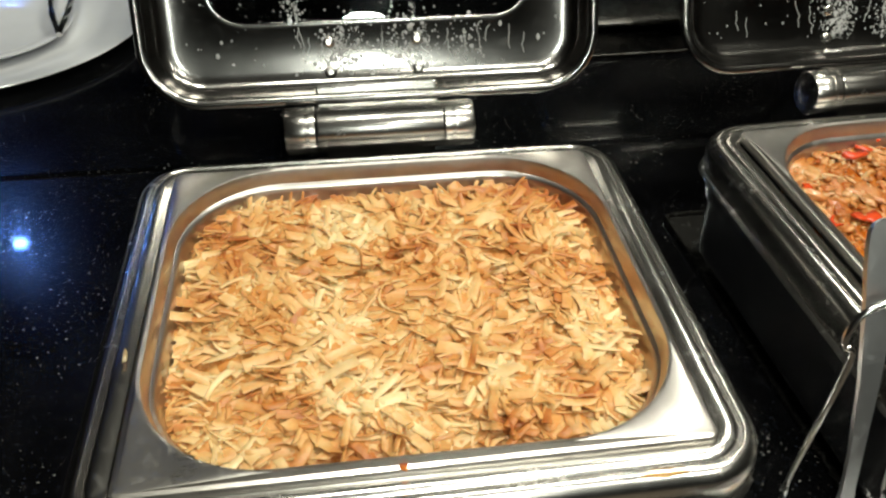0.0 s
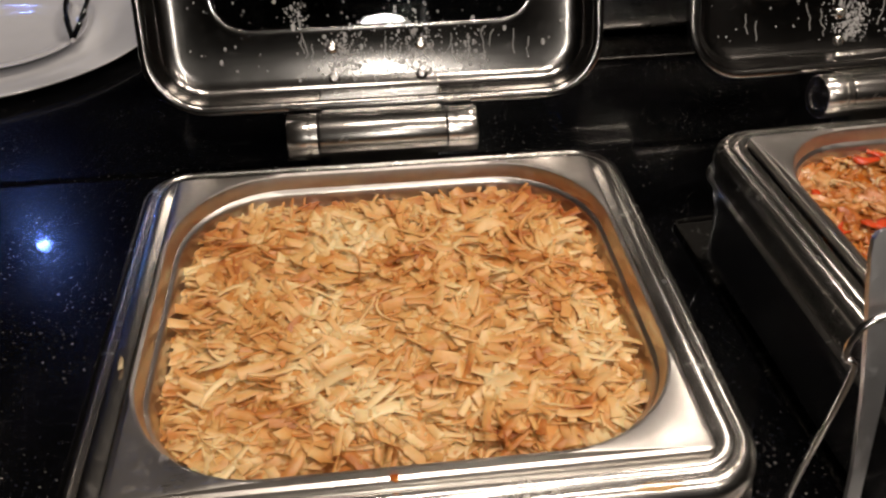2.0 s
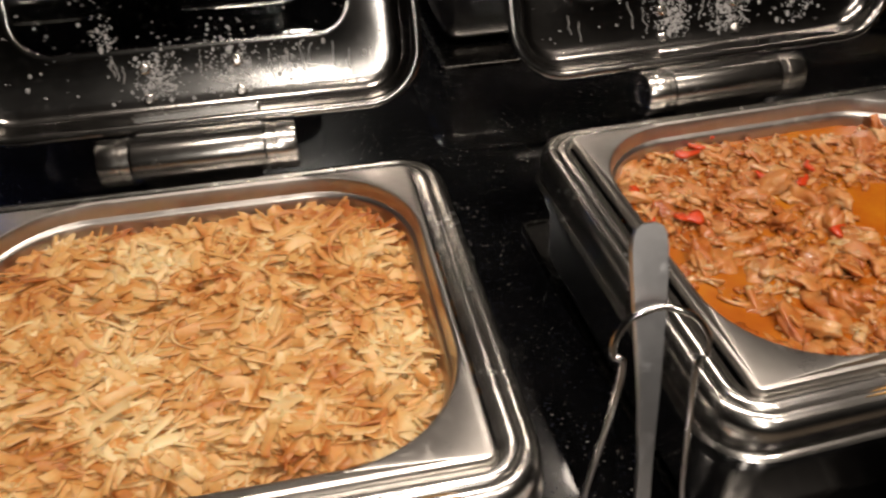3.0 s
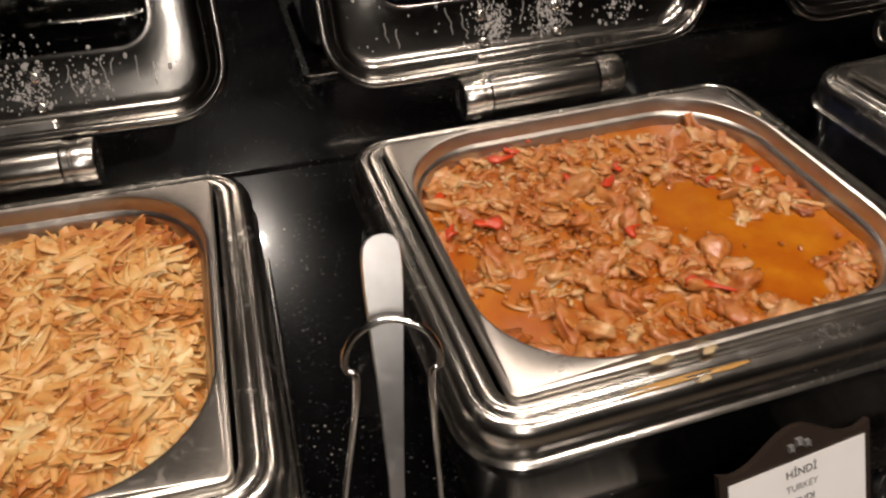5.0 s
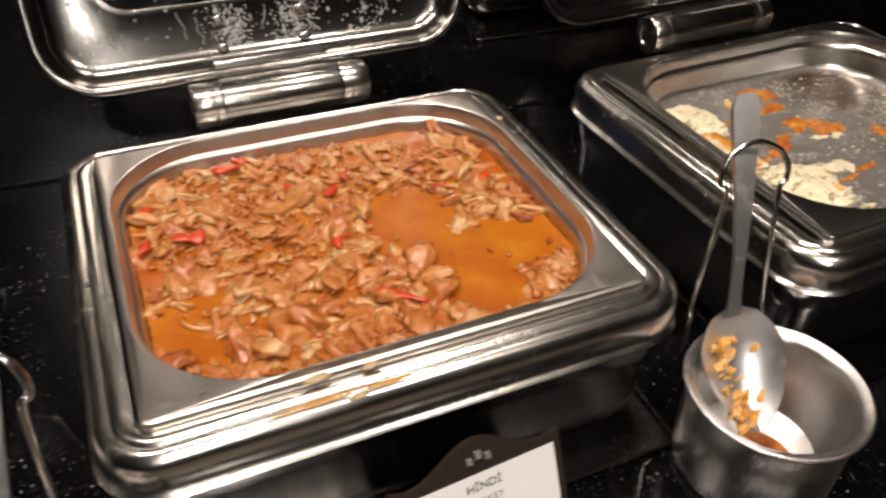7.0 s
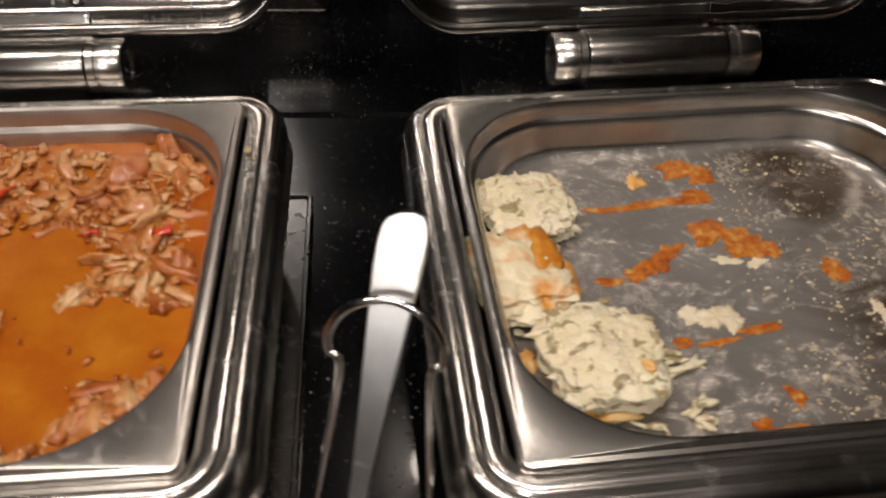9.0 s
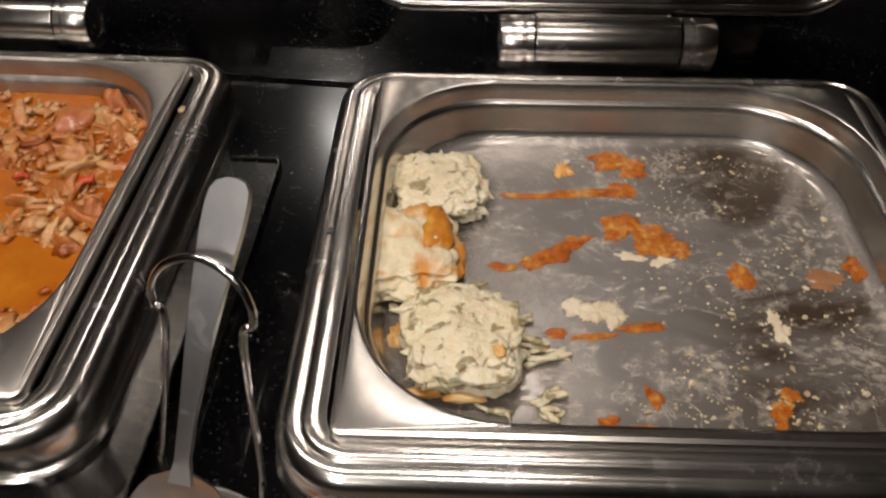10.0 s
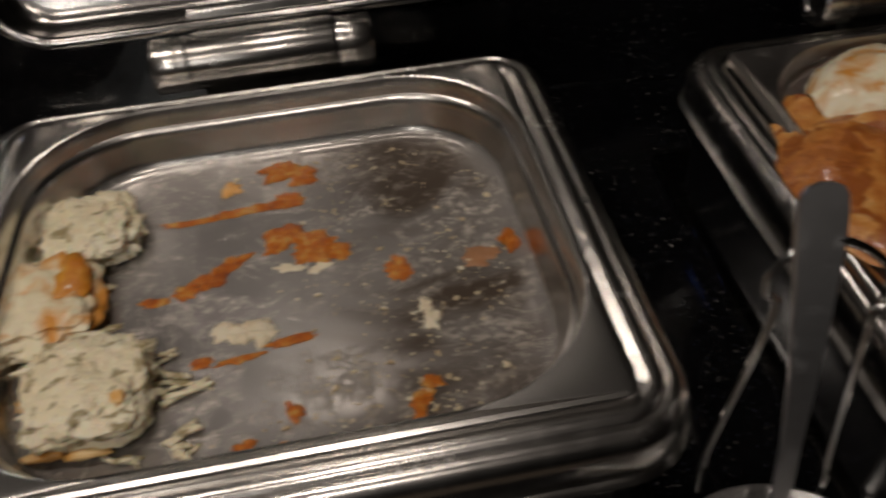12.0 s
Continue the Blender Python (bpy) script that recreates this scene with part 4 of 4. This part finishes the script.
# ---- ladle stands with their spoons (origin on the counter under the cup's middle) ----
def ladle_stand(key_label):
    root = tagged(new("ladle_stand"), key_label, "ladle stand", "ladle stands between the dishes")
    bm = bmesh.new()
    lathe(bm, [(0.001, 0.0005), (0.059, 0.0005), (0.0615, 0.003), (0.062, 0.0095), (0.0612, 0.0105), (0.0620, 0.0115), (0.0630, 0.060), (0.0638, 0.078), (0.0655, 0.0825), (0.0675, 0.0842), (0.0692, 0.0856), (0.0688, 0.0872),
               (0.0672, 0.0876), (0.0620, 0.0850), (0.0590, 0.0825), (0.0575, 0.0780), (0.0540, 0.040), (0.0480, 0.016), (0.030, 0.009), (0.001, 0.008)], (0.008, -0.001, 0), n=64)
    part("cup", bm, CUP_STEEL, root, "brushed round steel cup")
    bm = bmesh.new()
    line = smooth_line([(-0.013, 0.068, 0.070), (-0.014, 0.070, 0.094), (-0.012, 0.076, 0.110), (0.001, 0.093, 0.194), (-0.004, 0.097, 0.206), (-0.003, 0.100, 0.218), (0.005, 0.104, 0.229), (0.021, 0.107, 0.234),
                        (0.037, 0.104, 0.229), (0.045, 0.100, 0.218), (0.046, 0.097, 0.206), (0.041, 0.093, 0.194), (0.044, 0.076, 0.110), (0.045, 0.070, 0.094), (0.043, 0.066, 0.070)], 6)
    spin = pose(0.021, 0.090, 0, 0, 0, -10)
    line = [spin @ Vector(((p.x - 0.021) * 1.08, p.y - 0.090, p.z)) for p in line]
    tube(bm, line, 0.0022, 10)
    part("wire_rest", bm, WIRE, root, "bent chrome wire rest")
    return root


def spoon(label, dirty, roll=0.0, sway=0.0, reach=1.0):
    root = tagged(new("serving_spoon"), label, "spoon", "serving spoons")
    top, neck, tip = Vector((0.033, 0.141, 0.256)), Vector((0.020 + sway, 0.060, 0.116)), Vector((0.008 + 0.3 * sway, -0.004, 0.046))
    neck = top.lerp(neck, reach)
    side = Vector((1, 0, 0))
    bm = bmesh.new()
    loops = []
    axis = (neck - top).normalized()
    nrm = side.cross(axis).normalized()
    if nrm.y > 0:
        nrm = -nrm
    side = side * math.cos(roll) + nrm * math.sin(roll)
    nrm = axis.cross(side).normalized() if axis.cross(side).y < 0 else side.cross(axis).normalized()
    for s, w in ((0.0, 0.0035), (0.012, 0.0085), (0.035, 0.0112), (0.08, 0.0122), (0.16, 0.0120), (0.32, 0.0100), (0.55, 0.0072), (0.80, 0.0050), (0.95, 0.0048), (1.05, 0.0075)):
        p = top.lerp(neck, s) + nrm * 0.006 * math.sin(s * 3.0)
        t = 0.0013
        loops.append([p - side * w - nrm * t, p + side * w - nrm * t, p + side * w * 0.92 + nrm * t, p - side * w * 0.92 + nrm * t])
    loft(bm, loops, True, True)
    part("handle", bm, SPOON_STEEL, root, "flat steel handle")
    bm = bmesh.new()
    axis = (tip - neck).normalized()
    nrm = side.cross(axis).normalized()
    if nrm.y > 0:
        nrm = -nrm
    ln = (tip - neck).length
    rows = []
    for skin in (0.0, 0.0014):
        for i in range(17):
            s = i / 16
            half = 0.0325 * max(0.0, math.sin(math.pi * min(1, s ** 0.82))) ** 0.66 + 0.004 * (1 - s)
            row = []
            for k in range(13):
                u = k / 6 - 1
                depth = 0.016 * (1 - u * u) * math.sin(math.pi * s) ** 0.8
                row.append(neck + axis * ln * s * 1.05 + side * u * half - nrm * (depth + skin))
            rows.append(row)
    front = [[bm.verts.new(p) for p in r] for r in rows[:17]]
    rear = [[bm.verts.new(p) for p in r] for r in rows[17:]]
    for grid in (front, rear):
        for i in range(16):
            for k in range(12):
                bm.faces.new((grid[i][k], grid[i][k + 1], grid[i + 1][k + 1], grid[i + 1][k]))
    for i in range(16):
        for k in (0, 12):
            bm.faces.new((front[i][k], front[i + 1][k], rear[i + 1][k], rear[i][k]))
    part("bowl", bm, SPOON_STEEL, root, "shallow steel bowl")
    if dirty:
        rng = random.Random(3)
        bm = bmesh.new()
        for i in range(70):
            s, u = rng.uniform(0.25, 0.97), -abs(rng.gauss(0.45, 0.25)) if rng.random() < 0.8 else rng.uniform(-0.6, 0.6)
            depth = 0.016 * (1 - u * u) * math.sin(math.pi * s) ** 0.8
            p = neck + axis * ln * s * 1.05 + side * u * 0.026 - nrm * (depth - 0.0008)
            a = rng.uniform(0.0012, 0.0068)
            blob(bm, p, (a, a * 0.8, a * 0.22), (-50, 0, rng.uniform(0, 90)), i, 0.7, 3, sub=1)
        part("food_film", bm, GRATIN, root, "orange food bits stuck to the bowl", kind="stuff")
    return root


STANDS = ((0.255, -0.236, 0, "brushed steel ladle stand beside the potato dish", True), (0.781, -0.190, 0, "brushed steel ladle stand with orange sauce in it", True), (1.276, -0.178, -4, "brushed steel ladle stand beside the pancake dish", False))
for x, y, a, label, dirty in STANDS:
    ladle_stand(label).matrix_basis = pose(x, y, COUNTER, 0, 0, a)
    lean, dx, dy = (3, -0.005, 0.020) if x < 0.5 else ((0, 0, 0) if dirty else (0, -0.017, -0.018))
    spoon("steel serving spoon leaning on its wire rest", dirty, *((radians(7), -0.016) if x > 0.7 and dirty else (0.0, 0.0, 1.14 if dirty else 1.0))).matrix_basis = pose(x + dx, y + dy, COUNTER, lean, 0, a)
bm = bmesh.new()
lathe(bm, [(0.001, 0.0), (0.020, 0.0), (0.026, 0.003), (0.026, 0.006), (0.020, 0.0078), (0.001, 0.0080)], n=40)
puddle = tagged(part("sauce_puddle", bm, SCRAP, None, "orange sauce puddle in the steel ladle cup"), category="food scrap")
puddle.matrix_basis = pose(0.785, -0.203, COUNTER + 0.012)


# ---- dish sign ----
def dish_sign():
    root = tagged(new("dish_sign"), "dark acrylic food sign with a white card", "sign")
    w = 0.0656
    bm = bmesh.new()
    outline = [(-w, 0.0), (w, 0.0), (w, 0.0865)]
    for i in range(25):
        s = 1 - 2 * i / 24
        hump = 0.5 + 0.5 * math.cos(math.pi * min(1.0, abs(s) / 0.78))
        outline.append((w * s, 0.0895 + 0.020 * hump + 0.004 * max(0.0, abs(s) - 0.85) / 0.15))
    outline.append((-w, 0.0865))
    a = [bm.verts.new((x, 0.0, z)) for x, z in outline]
    b = [bm.verts.new((x, 0.005, z)) for x, z in outline]
    bm.faces.new(a)
    bm.faces.new(b)
    for i in range(len(a)):
        k = (i + 1) % len(a)
        bm.faces.new((a[i], a[k], b[k], b[i]))
    part("panel", bm, ACRYLIC, root, "dark glossy acrylic panel with a humped top", smooth=False)
    bm = bmesh.new()
    box(bm, -w, w, -0.004, 0.040, 0.0005, 0.004, 0.001)
    part("foot", bm, ACRYLIC, root)
    bm = bmesh.new()
    loft(bm, [[Vector((x, -0.0008 - t, z)) for x, z in ((-0.0596, 0.008), (0.0596, 0.008), (0.0596, 0.0844), (-0.0596, 0.0844))] for t in (0.0, 0.0005)], True, True)
    card = part("card", bm, PAPER, root, "white printed card", smooth=False)
    for text, z, size, mat in (("H\u0130ND\u0130", 0.0720, 0.0088, INK), ("TURKEY", 0.0605, 0.0076, GREY_INK), ("HINDI", 0.0490, 0.0080, INK)):
        cu = bpy.data.curves.new("line", "FONT")
        cu.body, cu.size, cu.align_x, cu.extrude = text, size, "CENTER", 0.0001
        tmp = bpy.data.objects.new("line", cu)
        scene.collection.objects.link(tmp)
        me = bpy.data.meshes.new_from_object(tmp.evaluated_get(bpy.context.evaluated_depsgraph_get()))
        bpy.data.objects.remove(tmp)
        me.materials.clear()
        me.materials.append(mat)
        me.transform(pose(0.002, -0.0016, z, 90, 0, 0))
        ob = new("printed_line", me)
        ob.parent = card
    for x0, x1 in ((-0.020, -0.010), (-0.007, 0.006), (0.009, 0.018)):
        bm = bmesh.new()
        box(bm, x0, x1, -0.0019, -0.0015, 0.0400, 0.0430, 0.0001)
        part("printed_bar", bm, GREY_INK, card, smooth=False)
    bm = bmesh.new()
    for x, z, s in ((-0.006, 0.095, 0.005), (0.001, 0.098, 0.006), (0.008, 0.095, 0.005)):
        box(bm, x - s * 0.4, x + s * 0.4, -0.0006, -0.0002, z - s * 0.5, z + s * 0.5, 0.0001)
    part("emblem", bm, GREY_INK, root, "small worn emblem", smooth=False)
    return root


dish_sign().matrix_basis = pose(0.555, -0.216, COUNTER, -24, 0, 7)


# ---- platter with plates ----
def platter():
    root = tagged(new("serving_platter"), "large white oval platter on the granite counter", "platter")
    bm = bmesh.new()
    prof = [(0.0, 0.002), (0.62, 0.002), (0.70, 0.004), (0.80, 0.012), (0.97, 0.019), (1.0, 0.0185), (0.99, 0.015), (0.82, 0.007), (0.72, 0.0005), (0.0, 0.0005)]
    loops = [[Vector((max(r, 0.004) * 0.285 * math.cos(t), max(r, 0.004) * 0.250 * math.sin(t), z)) for t in [2 * math.pi * i / 72 for i in range(72)]] for r, z in prof]
    loft(bm, loops, True, True)
    part("dish", bm, CHINA, root)
    bm = bmesh.new()
    loops = [[Vector((r * 0.285 * math.cos(t), r * 0.250 * math.sin(t), z)) for t in [2 * math.pi * i / 72 for i in range(72)]] for r, z in ((1.002, 0.0170), (1.008, 0.0185), (1.004, 0.0200), (0.994, 0.0202), (0.990, 0.0194))]
    loft(bm, loops)
    part("rolled_edge", bm, CHINA, root)
    return root


platter().matrix_basis = pose(-0.612, 0.830, COUNTER, 0, 0, 0)


def plate():
    root = tagged(new("plate"), "round white china plate on the platter", "plate")
    bm = bmesh.new()
    lathe(bm, [(0.001, 0.006), (0.085, 0.006), (0.100, 0.010), (0.125, 0.018), (0.128, 0.0175), (0.126, 0.0145), (0.102, 0.006), (0.080, 0.001), (0.001, 0.001)], n=64)
    part("well", bm, CHINA, root)
    return root


plate().matrix_basis = pose(-0.560, 0.80, COUNTER + 0.0065)


def tongs():
    root = tagged(new("serving_tongs"), "shiny steel tongs lying on the platter's rim", "tongs")
    for s in (-1, 1):
        bm = bmesh.new()
        tube(bm, smooth_line([(0, 0, 0.006), (s * 0.012, 0.06, 0.014), (s * 0.016, 0.13, 0.012), (s * 0.008, 0.18, 0.004)], 6), 0.0045, 8)
        part("arm", bm, WIRE, root)
    return root


tongs().matrix_basis = pose(-0.438, 0.745, COUNTER + 0.022, 4, 0, 8)


# ---- splashes on the stew dish's rim ----
def splash(key, label, x, y, z, a, b, yaw, mat):
    bm = bmesh.new()
    blob(bm, (0, 0, 0), (a, b, 0.0010 if mat is CRUMB else 0.0005), (0, 0, 0), x * 100, 0.6, 3, sub=2)
    ob = tagged(part("food_splash", bm, mat, None, label, sharp=180), category="food scrap", group="splashes on the rims")
    ob.matrix_basis = spot(key) @ pose(x, y, z, 0, 0, yaw)


PALE, STAIN = "dried pale food bit on the steel rim", "dried brown sauce stain on the steel rim"
for row in (("b", PALE, -0.072, -0.157, 0.1585, 0.0095, 0.0032, 4, CRUMB), ("b", PALE, -0.037, -0.158, 0.1580, 0.0055, 0.0030, 12, CRUMB), ("b", PALE, -0.051, -0.1745, 0.1520, 0.0055, 0.0028, 5, CRUMB),
            ("b", STAIN, -0.075, -0.1705, 0.1524, 0.034, 0.0026, 1, SPILL), ("b", STAIN, -0.030, -0.1712, 0.1524, 0.022, 0.0020, 1, SPILL), ("b", PALE, 0.1855, 0.105, 0.1552, 0.003, 0.0045, 0, CRUMB),
            ("a", STAIN, 0.138, -0.1715, 0.1522, 0.019, 0.0026, 0, SPILL), ("a", "brown drip on the steel pan's edge", -0.013, -0.1535, 0.1595, 0.0022, 0.0035, 0, SCRAP),
            ("a", PALE, -0.186, -0.045, 0.1572, 0.0016, 0.006, 5, CRUMB)):
    splash(*row)
